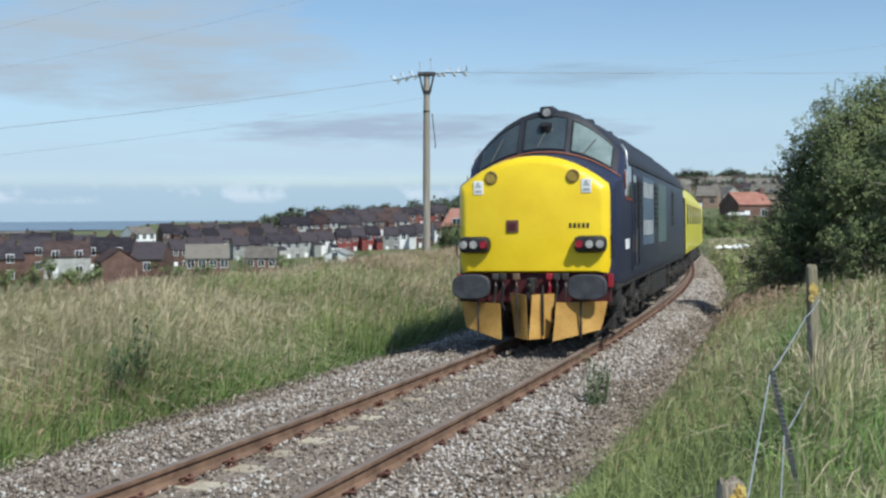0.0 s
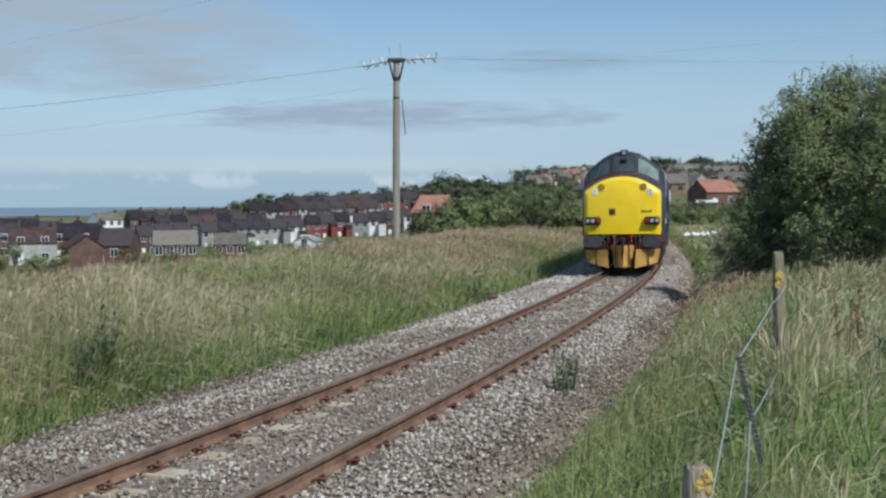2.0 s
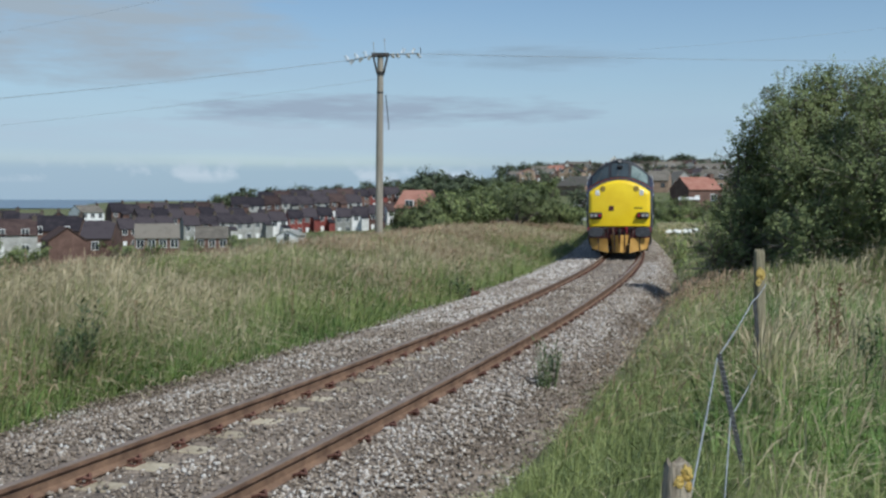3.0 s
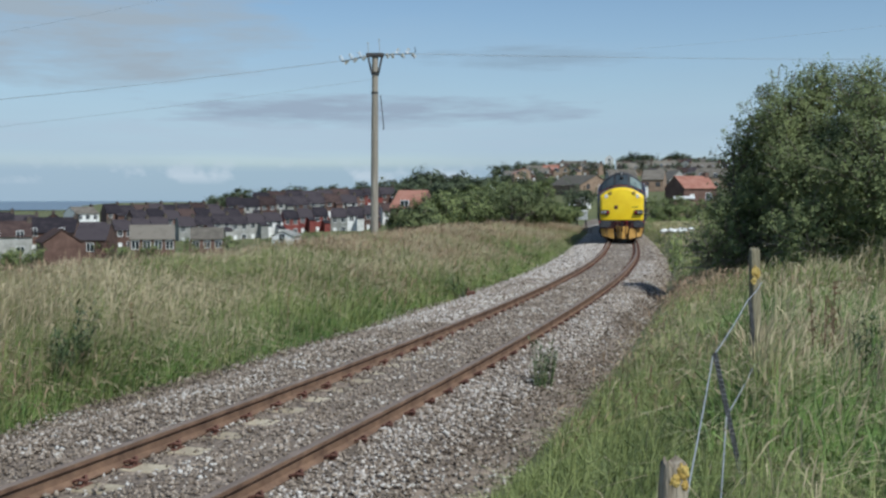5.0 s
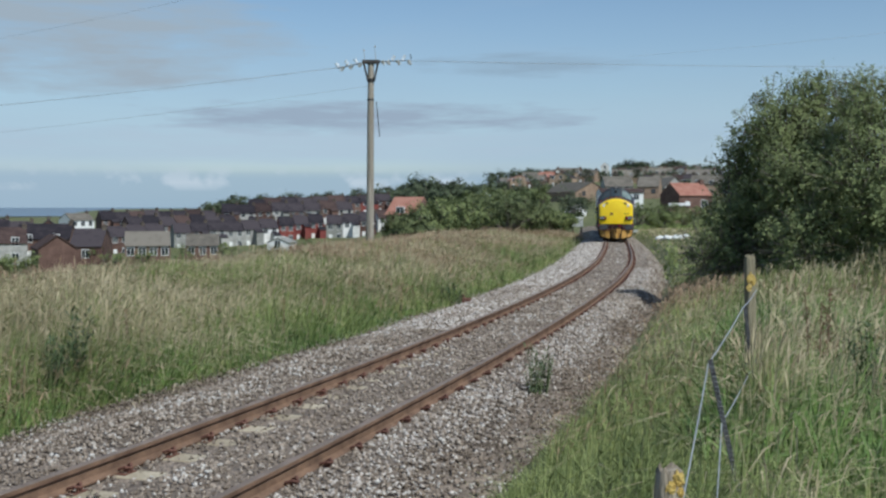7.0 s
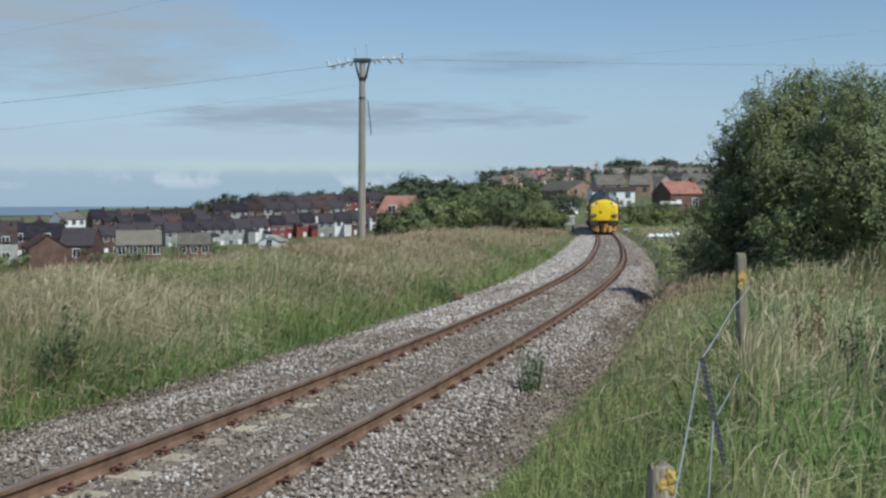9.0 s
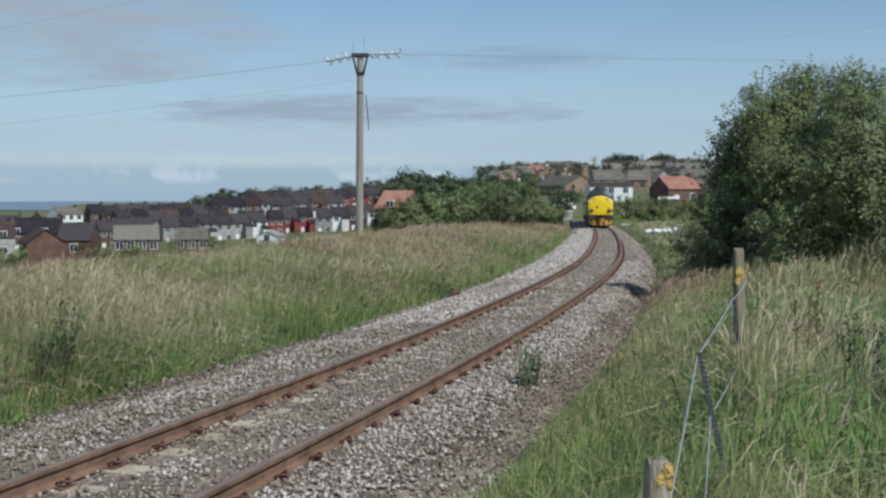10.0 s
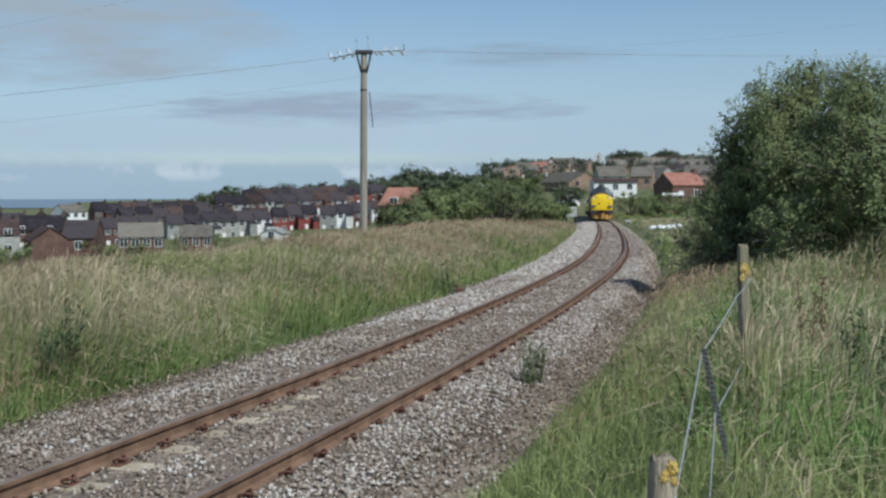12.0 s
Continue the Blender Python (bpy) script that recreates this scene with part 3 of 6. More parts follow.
def bogie(parent, y, wheelbase, radius, name="bogie", heavy=True):
    """A dark bogie frame with its wheelsets; returns the wheelsets."""
    frame_ob = new(name)
    frame_ob.parent = parent
    frame_ob.location = (0, y, 0)
    bm = B()
    half = wheelbase / 2 + 0.75
    for sx in (-1, 1):
        box(bm, sx * 1.05 - 0.06, sx * 1.05 + 0.06, -half, half, 0.55, 0.82, bevel=0.02)
        for k in range(7):
            yy = -half + 0.3 + k * (2 * half - 0.6) / 6
            box(bm, sx * 1.12 - 0.05, sx * 1.12 + 0.05, yy - 0.11, yy + 0.11, 0.38, 0.62, bevel=0.02)
        tube(bm, (sx * 1.16, -half * 0.8, 0.40), (sx * 1.16, half * 0.8, 0.40), 0.03, n=8)
    box(bm, -1.0, 1.0, -0.3, 0.3, 0.5, 0.8)
    for yy in (-half, half):
        box(bm, -1.05, 1.05, yy - 0.08, yy + 0.08, 0.5, 0.75)
    part("bogie_frame", bm, M_UNDER, frame_ob)
    for sx in (-1, 1):
        for k in range(5 if heavy else 3):
            bm = B()
            yy = -half + 0.35 + k * (2 * half - 0.7) / (4 if heavy else 2)
            box(bm, sx * 1.10 - 0.07, sx * 1.10 + 0.07, yy - 0.20, yy + 0.20, 0.20, 0.42, bevel=0.03)
            wire(bm, [(sx * 1.12, yy - 0.30, 0.55), (sx * 1.08, yy - 0.36, 0.30), (sx * 0.86, yy - 0.40, 0.10)], 0.025, 6)
            part("brake_gear", bm, M_UNDER, frame_ob)
    axles = [-wheelbase / 2, 0, wheelbase / 2] if heavy else [-wheelbase / 2, wheelbase / 2]
    sets = []
    for a in axles:
        for sx in (-1, 1):
            bm = B()
            box(bm, sx * 1.17 - 0.09, sx * 1.17 + 0.09, a - 0.16, a + 0.16, radius - 0.17, radius + 0.17, bevel=0.03)
            tube(bm, (sx * 1.24, a, radius), (sx * 1.30, a, radius), 0.12, 0.10, 12)
            part("axle_box", bm, M_UNDER, frame_ob)
            bm = B()
            for k in range(5):
                for d in (-0.3, 0.3):
                    tube(bm, (sx * 1.15, a + d, 0.40 + k * 0.07), (sx * 1.15, a + d, 0.43 + k * 0.07), 0.09, n=10)
            part("spring", bm, M_UNDER, frame_ob)
        bm = B()
        tube(bm, (-1.0, 0, 0), (1.0, 0, 0), 0.08, n=12)
        for sx in (-1, 1):
            tube(bm, (sx * 0.685, 0, 0), (sx * 0.82, 0, 0), radius, n=28)
            tube(bm, (sx * 0.67, 0, 0), (sx * 0.685, 0, 0), radius + 0.025, n=28)
            for k in range(4):
                a2 = k * math.pi / 2
                tube(bm, (sx * 0.82, math.cos(a2) * radius * 0.6, math.sin(a2) * radius * 0.6), (sx * 0.835, math.cos(a2) * radius * 0.6, math.sin(a2) * radius * 0.6), 0.09, n=10)
        w = part("wheelset", bm, M_TYRE, frame_ob, "dark worn steel wheelset", smooth=0.6)
        w.location = (0, a, radius)
        sets.append((w, a, radius))
    return sets


def build_locomotive():
    loco = new("diesel_locomotive")
    tagged(loco, "navy diesel locomotive with a bright yellow nose on the track", "locomotive")
    # nose panel and body shell
    bm = B()
    loft(bm, [outline(*s) for s in NOSE], (True, False))
    part("nose_panel", bm, M_YELLOW, loco, "bright yellow warning panel on the nose", smooth=0.7)
    rear = [(-s[0], *s[1:]) for s in CAB[::-1]]
    bm = B()
    loft(bm, [outline(*s) for s in CAB] + [outline(*s) for s in rear], (False, True))
    for f in bm.faces:
        c = f.calc_center_median()
        if c.z > 3.1 and c.y > -8.2:
            f.material_index = 1
    part("body", bm, (M_NAVY, M_ROOF), loco, "navy body side under a dark grey roof", smooth=0.7)
    # bonnet edge line and cab trim
    bm = B()
    wire(bm, [screen_at(-1.30 + 2.6 * k / 20, 0.02, 0.02) for k in range(21)], 0.008)
    part("trim_line", bm, M_ORANGE, loco, "thin orange line round the cab foot")
    # windscreens
    bm = B()
    pane(bm, -1.24, 1.24, 0.04, 0.93, 0.006, 16, 4)
    part("windscreen_surround", bm, M_ROOF, loco)
    # the right pane's sunlit look is painted in by its paler glass
    for x0, x1, m, k1 in ((-1.14, -0.46, M_GLASS, 0.84), (-0.36, 0.36, M_GLASS, 0.86), (0.46, 1.14, M_SUNLIT_GLASS, 0.84)):
        ws = part("windscreen", pane(B(), x0, x1, 0.10, k1, 0.018), m, loco, "sloping cab windscreen pane")
        bm = B()
        for a, b in (((x0, 0.10), (x1, 0.10)), ((x0, k1), (x1, k1)), ((x0, 0.10), (x0, k1)), ((x1, 0.10), (x1, k1))):
            wire(bm, [screen_at(a[0] + (b[0] - a[0]) * q / 4, a[1] + (b[1] - a[1]) * q / 4, 0.022) for q in range(5)], 0.014)
        part("window_frame", bm, M_ROOF, ws)
        bm = B()
        xm = (x0 + x1) / 2
        wire(bm, [screen_at(xm - 0.12, 0.12, 0.04), screen_at(xm + 0.05, 0.62, 0.04)], 0.012)
        part("wiper", bm, M_LAMPBOX, ws)
    # high headlamp pod
    bm = B()
    box(bm, -0.13, 0.13, -7.96, -7.5, 3.82, 4.03, bevel=0.04)
    pod = part("headlamp_pod", bm, M_ROOF, loco)
    part("headlamp_lens", disc(B(), 0, -7.96, 3.92, 0.07, 0.02), M_LENS, pod)
    bm = B()
    tube(bm, (0, -8.04, 3.60), (0, -8.09, 3.71), 0.10, 0.11, 14)
    part("horn_recess", bm, M_LAMPBOX, loco)
    # marker discs, stickers, number
    for sx in (-1, 1):
        d = part("marker_disc", disc(B(), sx * 0.665, -9.385, 2.75, 0.115, 0.035, lip=0.01), M_GRILLE, loco, "round brown marker grille")
        part("marker_ring", tube(B(), (sx * 0.665, -9.415, 2.75), (sx * 0.665, -9.432, 2.75), 0.09, 0.085, 18, caps=False), M_LAMPBOX, d)
        bm = B()
        box(bm, sx * 0.88 - 0.08, sx * 0.88 + 0.08, -9.412, -9.39, 2.48, 2.70, bevel=0.004)
        st = part("warning_sticker", bm, M_WHITE, loco, "white warning sticker with unreadable print")
        for hw, z0, z1 in ((0.05, 2.595, 2.615), (0.035, 2.625, 2.64), (0.015, 2.65, 2.68), (0.055, 2.51, 2.55)):
            part("print_bar", box(B(), sx * 0.88 - hw, sx * 0.88 + hw, -9.416, -9.411, z0, z1), M_CABINET, st)
        # lamp cluster
        bm = B()
        box(bm, sx * 0.94 - 0.26, sx * 0.94 + 0.26, -9.56, -9.30, 1.53, 1.80, bevel=0.09)
        cl = part("lamp_housing", bm, M_LAMPBOX, loco, "black oblong cluster of three lamps", smooth=0.5)
        order = (M_LENS, M_LENS, M_RUBY) if sx < 0 else (M_RUBY, M_LENS, M_LENS)
        for k, m in enumerate(order):
            part("lamp_lens", disc(B(), sx * 0.94 + (k - 1) * 0.165, -9.55, 1.665, 0.07, 0.03, lip=0.012), m, cl)
        for k in range(3):
            part("lamp_rim", tube(B(), (sx * 0.94 + (k - 1) * 0.165, -9.55, 1.665), (sx * 0.94 + (k - 1) * 0.165, -9.572, 1.665), 0.08, 0.076, 16, caps=False), M_UNDER, cl)
        # handrails
        bm = B()
        wire(bm, [(sx * 1.24, -9.25, 1.45), (sx * 1.29, -9.28, 1.50), (sx * 1.29, -9.28, 1.75), (sx * 1.24, -9.25, 1.80)], 0.013, 6)
        part("handrail", bm, M_LAMPBOX, loco)
        # buffers
        bm = B()
        tube(bm, (sx * 0.93, -9.30, 1.02), (sx * 0.93, -9.72, 1.02), 0.14, 0.11, 16)
        bf = part("buffer", bm, M_UNDER, loco)
        bm = B()
        ring0 = [Vector((sx * 0.93 + 0.31 * math.copysign(abs(math.cos(a)) ** 0.6, math.cos(a)), -9.72, 1.0 + 0.20 * math.copysign(abs(math.sin(a)) ** 0.7, math.sin(a)))) for a in np.linspace(0, 2 * math.pi, 25)[:-1]]
        mid = Vector((sx * 0.93, 0, 1.0))
        ring1 = [Vector((p.x, -9.78, p.z)) for p in ring0]
        ring2 = [Vector((mid.x + (p.x - mid.x) * 0.93, -9.81, mid.z + (p.z - mid.z) * 0.9)) for p in ring0]
        loft(bm, [ring0, ring1, ring2])
        part("buffer_head", bm, M_BUFFER, bf, "broad black oval buffer head", smooth=0.6)
    for k in range(5):
        x = 0.62 + k * 0.07
        part("number_bar", box(B(), x - 0.02, x + 0.02, -9.409, -9.395, 1.925, 2.0), M_UNDER, loco, "dark bar of the running number")
    bm = B()
    box(bm, -0.42, -0.22, -9.425, -9.36, 1.86, 2.06, bevel=0.012)
    jb = part("nose_socket", bm, M_CLIP, loco, "square dark red socket on the nose")
    bm = B()
    box(bm, -0.38, -0.26, -9.435, -9.42, 1.90, 2.02, bevel=0.004)
    part("socket_cover", bm, M_BEAM, jb)
    # buffer beam, hook, hoses
    bm = B()
    box(bm, -1.24, 1.24, -9.32, -9.1, 0.72, 1.205, bevel=0.02)
    beam = part("buffer_beam", bm, M_BEAM, loco, "dark red buffer beam")
    for sx in (-1, 1):
        part("beam_end", box(B(), sx * 1.235 - 0.03, sx * 1.235 + 0.03, -9.36, -9.1, 0.98, 1.19), M_RED, beam, "red beam end")
    bm = B()
    box(bm, -0.06, 0.06, -9.62, -9.3, 0.95, 1.13, bevel=0.02)
    wire(bm, [(0, -9.62, 1.1), (0, -9.68, 1.02), (0, -9.62, 0.93)], 0.04, 8)
    for k in range(3):
        box(bm, -0.09 + 0.03 * k, -0.05 + 0.06 * k, -9.66, -9.58, 0.70 + 0.1 * k, 0.80 + 0.1 * k, bevel=0.01)
    part("coupling_hook", bm, M_UNDER, beam)
    for x, m in ((-0.60, M_TYRE), (-0.48, M_UNDER), (-0.26, M_RUST), (0.28, M_RED), (0.40, M_UNDER), (0.54, M_TYRE)):
        bm = B()
        wire(bm, [(x, -9.32, 1.18), (x, -9.46, 1.16), (x + 0.02, -9.50, 1.0), (x - 0.03, -9.46, 0.72), (x + 0.02, -9.40, 0.60)], 0.026, 7)
        box(bm, x - 0.05, x + 0.05, -9.48, -9.36, 1.10, 1.20, bevel=0.012)
        part("brake_hose", bm, m, beam)
    # ploughs: plates swept back like a prow, their feet drawn in
    for xi, xo, z0, z1, reach in ((-0.46, -1.20, 0.17, 0.74, 0.42), (-0.04, -0.36, 0.18, 0.88, 0.30), (0.06, 0.38, 0.18, 0.88, 0.30), (0.44, 1.20, 0.16, 0.76, 0.34)):
        bm = B()
        rings = []
        sg = math.copysign(1, xo)
        for i in range(7):
            q = i / 6
            px = xi + (xo - xi) * q
            py = -9.78 + reach * q ** 1.2
            front = []
            for h in (0.0, 0.33, 0.67, 1.0):
                lift = 0.16 * q * (1 - h) ** 2 if abs(xo) > 0.5 else 0.0
                front.append((px - sg * 0.10 * (1 - h) * (0.4 + 0.6 * q), py - 0.10 * (1 - h) ** 2, z0 + lift + (z1 - z0) * h))
            back = [(x, y + 0.03, z) for x, y, z in front[::-1]]
            rings.append([Vector(p) for p in front + back])
        loft(bm, rings)
        pl = part("snow_plough", bm, M_PLOUGH, loco, "dusty orange steel plough plate", smooth=0.6)
        c = (xi + xo) / 2
        part("plough_bracket", box(B(), c - 0.03, c + 0.03, -9.58, -9.2, z0 + 0.25, z1 - 0.05), M_UNDER, pl)
        part("lamp_iron", wire(B(), [(c, -9.72, z0 + 0.05), (c, -9.70, z1 + 0.14)], 0.018, 6), M_UNDER, pl)
    # side: doors, windows, grilles, lettering blocks, pipes
    for sx in (-1, 1):
        X = sx * 1.345

        def slab(bm, y0, y1, z0, z1, d=0.012):
            a, b = sorted((X - sx * 0.02, X + sx * d))
            return box(bm, a, b, y0, y1, z0, z1, bevel=0.004)

        door = part("cab_door", slab(B(), -7.05, -6.45, 1.15, 3.0, 0.02), M_NAVY, loco)
        part("door_window", slab(B(), -6.95, -6.55, 2.35, 2.85, 0.026), M_GLASS, door)
        for yy in (-7.12, -6.38):
            bm = B()
            wire(bm, [(X, yy, 1.2), (X + sx * 0.06, yy, 1.25), (X + sx * 0.06, yy, 2.7), (X, yy, 2.75)], 0.016, 6)
            part("handrail", bm, M_LAMPBOX, loco)
        win = part("cab_side_window", slab(B(), -7.95, -7.25, 2.45, 2.98, 0.02), M_GLASS, loco)
        bm = B()
        wire(bm, [(X * 1.012, -8.10, 2.45), (X * 1.012, -7.90, 3.0), (X * 0.99, -7.78, 3.22), (X * 0.93, -7.72, 3.34)], 0.018, 6)
        part("bright_edge", bm, M_BRIGHT, win, "bright metal edge of the cab window")
        bm = B()
        wire(bm, [(X * 1.008, -8.25, 2.84), (X * 1.008, -7.95, 2.40), (X * 1.008, -7.1, 2.40)], 0.012)
        part("trim_line", bm, M_ORANGE, loco)
        for y0 in (-6.1, -2.4, 3.0):
            gr = part("side_grille", slab(B(), y0, y0 + 0.9, 1.9, 2.85, 0.012), M_LAMPBOX, loco)
            for k in range(8):
                part("grille_slat", slab(B(), y0 + 0.05, y0 + 0.85, 1.96 + k * 0.11, 2.0 + k * 0.11, 0.03), M_ROOF, gr)
        part("livery_block", slab(B(), -5.0, -2.55, 1.55, 2.9, 0.006), M_SIGN_BLUE, loco, "pale blue lettering block")
        part("livery_block", slab(B(), -1.35, 1.0, 1.55, 2.9, 0.006), M_SIGN_GREEN, loco, "pale green livery block")
        for z in (2.50, 1.75):
            for k in range(6):
                part("lettering_bar", slab(B(), -4.85 + k * 0.36, -4.62 + k * 0.36, z, z + 0.30, 0.012), M_CABINET, loco, "white bar of the side lettering")
        part("data_panel", slab(B(), -8.1, -7.6, 1.55, 1.72, 0.016), M_WHITE, loco)
        part("rain_strip", slab(B(), -7.6, 8.6, 3.02, 3.07, 0.02), M_ROOF, loco)
        part("works_plate", slab(B(), -7.0, -6.5, 1.45, 1.75, 0.03), M_POT, loco)
        part("roof_vent", box(B(), sx * 0.70 - 0.22, sx * 0.70 + 0.22, -4.5, 2.5, 3.45, 3.70, bevel=0.05), M_ROOF, loco)
        bm = B()
        wire(bm, [(X * 0.94, -6.2, 3.20), (X * 0.94, 6.2, 3.20)], 0.03, 6)
        part("gutter", bm, M_NAVY, loco)
        bm = B()
        a, b = sorted((sx * 0.75, sx * 1.25))
        box(bm, a, b, -2.2, 2.2, 0.35, 1.0, bevel=0.08)
        part("fuel_tank", bm, M_UNDER, loco)
        for yy in (-8.4, -6.2, -3.0, 3.0, 6.2):
            part("equipment_box", box(B(), min(sx * 1.0, sx * 1.28), max(sx * 1.0, sx * 1.28), yy - 0.25, yy + 0.25, 0.62, 1.02, bevel=0.03), M_UNDER, loco)
        bm = B()
        box(bm, min(sx * 1.0, sx * 1.3), max(sx * 1.0, sx * 1.3), -9.1, 9.1, 0.92, 1.02)
        part("solebar", bm, M_UNDER, loco)
    for yy in (-5, -2, 1, 4):
        part("roof_fan", tube(B(), (0, yy, 3.98), (0, yy, 4.05), 0.42, 0.40, 18), M_ROOF, loco)
    sets = bogie(loco, -5.65, 4.1, 0.57) + bogie(loco, 5.65, 4.1, 0.57)
    return loco, sets


def build_coach():
    coach = new("test_coach")
    tagged(coach, "yellow test coach with a dark roof, coupled to the locomotive", "coach", group="coaches of the train")
    bm = B()
    loft(bm, [outline(y, 1.36, 2.75, 3.80, 0.95) for y in (-10.0, -9.95, 0, 9.95, 10.0)])
    for f in bm.faces:
        if f.calc_center_median().z > 3.55:
            f.material_index = 1
        elif abs(f.normal.y) > 0.8:
            f.material_index = 2
    part("body", bm, (M_COACH_YELLOW, M_ROOF, M_UNDER), coach, smooth=0.7)
    for sx in (-1, 1):
        for k in range(7):
            y = -8.2 + k * 2.5
            a, b = sorted((sx * 1.34, sx * 1.375))
            part("window", box(B(), a, b, y - 0.55, y + 0.55, 1.95, 2.65, bevel=0.01), M_PANE, coach)
        a, b = sorted((sx * 1.34, sx * 1.372))
        for y in (-9.4, 9.4):
            part("door", box(B(), a, b, y - 0.35, y + 0.35, 1.1, 2.8, bevel=0.01), M_COACH_YELLOW, coach)
        a, b = sorted((sx * 0.9, sx * 1.3))
        part("underframe_box", box(B(), a, b, -3.5, 3.0, 0.45, 0.95, bevel=0.04), M_UNDER, coach)
    part("gangway", box(B(), -0.5, 0.5, -10.3, -10.0, 1.1, 3.3, bevel=0.05), M_UNDER, coach)
    sets = bogie(coach, -7.1, 2.6, 0.46, heavy=False) + bogie(coach, 7.1, 2.6, 0.46, heavy=False)
    return coach, sets


# ---------------------------------------------------------------- the pole and its wires
def build_pole():
    x, y = bearing(-0.62, 50.0)
    base = gz(x, y)
    top = 2.06 + (354 - 102) / 1940 * 50
    pole = new("telegraph_pole")
    pole.location = (x, y, base)
    tagged(pole, "weathered grey wooden electricity pole with crossarm and insulators", "pole")
    h = top - base
    bm = B()
    n = 12
    loft(bm, [[Vector((r * math.cos(a) + lean, r * math.sin(a), z)) for a in np.linspace(0, 2 * math.pi, n + 1)[:-1]] for z, r, lean in ((-0.6, 0.18, -0.02), (2, 0.17, 0), (5, 0.155, 0.02), (h - 0.1, 0.135, 0.05))])
    part("shaft", bm, M_POLE, pole, smooth=0.6)
    k = Vector((0.05, 0, h))
    bm = B()
    for sx, low in ((-1, -0.36), (1, 0.02)):
        wire(bm, [k + Vector((sx * 0.10, -0.16, -0.05)), k + Vector((sx * (1.5 if sx < 0 else 1.78), -0.16, low))], 0.024, 6)
    part("crossarm", bm, M_IRON, pole, "dark crossarm drooping to one side")
    bm = B()
    for sx in (-1, 1):
        wire(bm, [k + Vector((sx * 0.33, -0.15, -0.02)), k + Vector((sx * 0.27, -0.17, -0.35)), k + Vector((sx * 0.15, -0.17, -0.85))], 0.045, 6)
        wire(bm, [k + Vector((sx * 0.33, 0.15, -0.02)), k + Vector((sx * 0.15, 0.17, -0.85))], 0.04, 6)
    box(bm, k.x - 0.40, k.x + 0.40, -0.2, 0.2, k.z - 0.12, k.z + 0.04, bevel=0.02)
    tube(bm, k + Vector((0, 0, -0.95)), k + Vector((0, 0, -0.8)), 0.17, n=12)
    part("head_bracket", bm, M_IRON, pole, "dark iron V-shaped bracket")
    for sx, low in ((-1, -0.36), (1, 0.02)):
        for q in (0.42, 0.62, 0.82, 1.02, 1.22, 1.45):
            q *= 1.0 if sx < 0 else 1.15
            c = k + Vector((sx * q, -0.16, low * q / 1.55))
            bm = B()
            d = Vector((sx * 0.07, -0.02, 0.12 if int(round(q * 5)) % 2 else -0.10))
            for i in range(3):
                tube(bm, c + d * (0.3 + i * 0.6), c + d * (0.6 + i * 0.6), 0.095 - 0.01 * i, 0.07, 10)
            part("insulator", bm, M_PORCELAIN, pole, "pale porcelain insulator")
    for x0, hh in ((-0.28, 0.45), (0.22, 0.62)):
        bm = B()
        wire(bm, [k + Vector((x0, 0, 0)), k + Vector((x0 - 0.04, 0, hh))], 0.015, 5)
        tube(bm, k + Vector((x0 - 0.04, 0, hh)), k + Vector((x0 - 0.04, 0, hh + 0.07)), 0.035, n=8)
        part("spike", bm, M_CABINET, pole)
    bm = B()
    wire(bm, [k + Vector((1.74, -0.16, 0.0)), k + Vector((1.82, -0.16, 0.12)), k + Vector((1.79, -0.16, 0.3))], 0.02, 5)
    part("arm_tip", bm, M_IRON, pole)
    bm = B()
    wire(bm, [k + Vector((0.24, -0.2, -1.85)), k + Vector((0.38, -0.25, -3.3)), k + Vector((0.36, -0.25, -3.42))], 0.02, 6)
    part("loose_conduit", bm, M_IRON, pole, "loose dark pipe hanging beside the shaft")
    bm = B()
    tube(bm, k + Vector((-0.02, 0, -1.78)), k + Vector((-0.02, 0, -1.70)), 0.155, n=12)
    part("band", bm, M_IRON, pole)
    return Vector((x, y, base)) + k


def span(a, b, sag, n=24):
    a, b = Vector(a), Vector(b)
    return [a.lerp(b, i / n) - Vector((0, 0, 4 * sag * (i / n) * (1 - i / n))) for i in range(n + 1)]


def build_cables(k):
    ends = []
    for off, z in ((-1.5, -0.34), (-1.1, -0.26), (-0.18, -1.15)):
        ends.append((k + Vector((off, -0.16, z)), Vector((-38 + off * 2.2, 40 + off * 2, k.z - 5.1 + z * 0.9)), 0.45))
    for off, z in ((1.72, 0.0), (1.26, 0.02)):
        ends.append((k + Vector((off, -0.16, z)), Vector((60 + off, 78, k.z + 4.0 + z)), 0.3))
    ends.append(((-44, 92, 13.5), (20, 40, 17.0), 1.2))
    ends.append(((-44, 90, 15.8), (10, 38, 17.4), 1.2))
    ends.append(((14, 62, 10.5), (60, 70, 18.0), 0.8))
    for a, b, sag in ends:
        tagged(part("overhead_cable", wire(B(), span(a, b, sag), 0.006, 4), M_CABLE), "thin dark overhead cable against the sky", "cable", group="overhead cables")


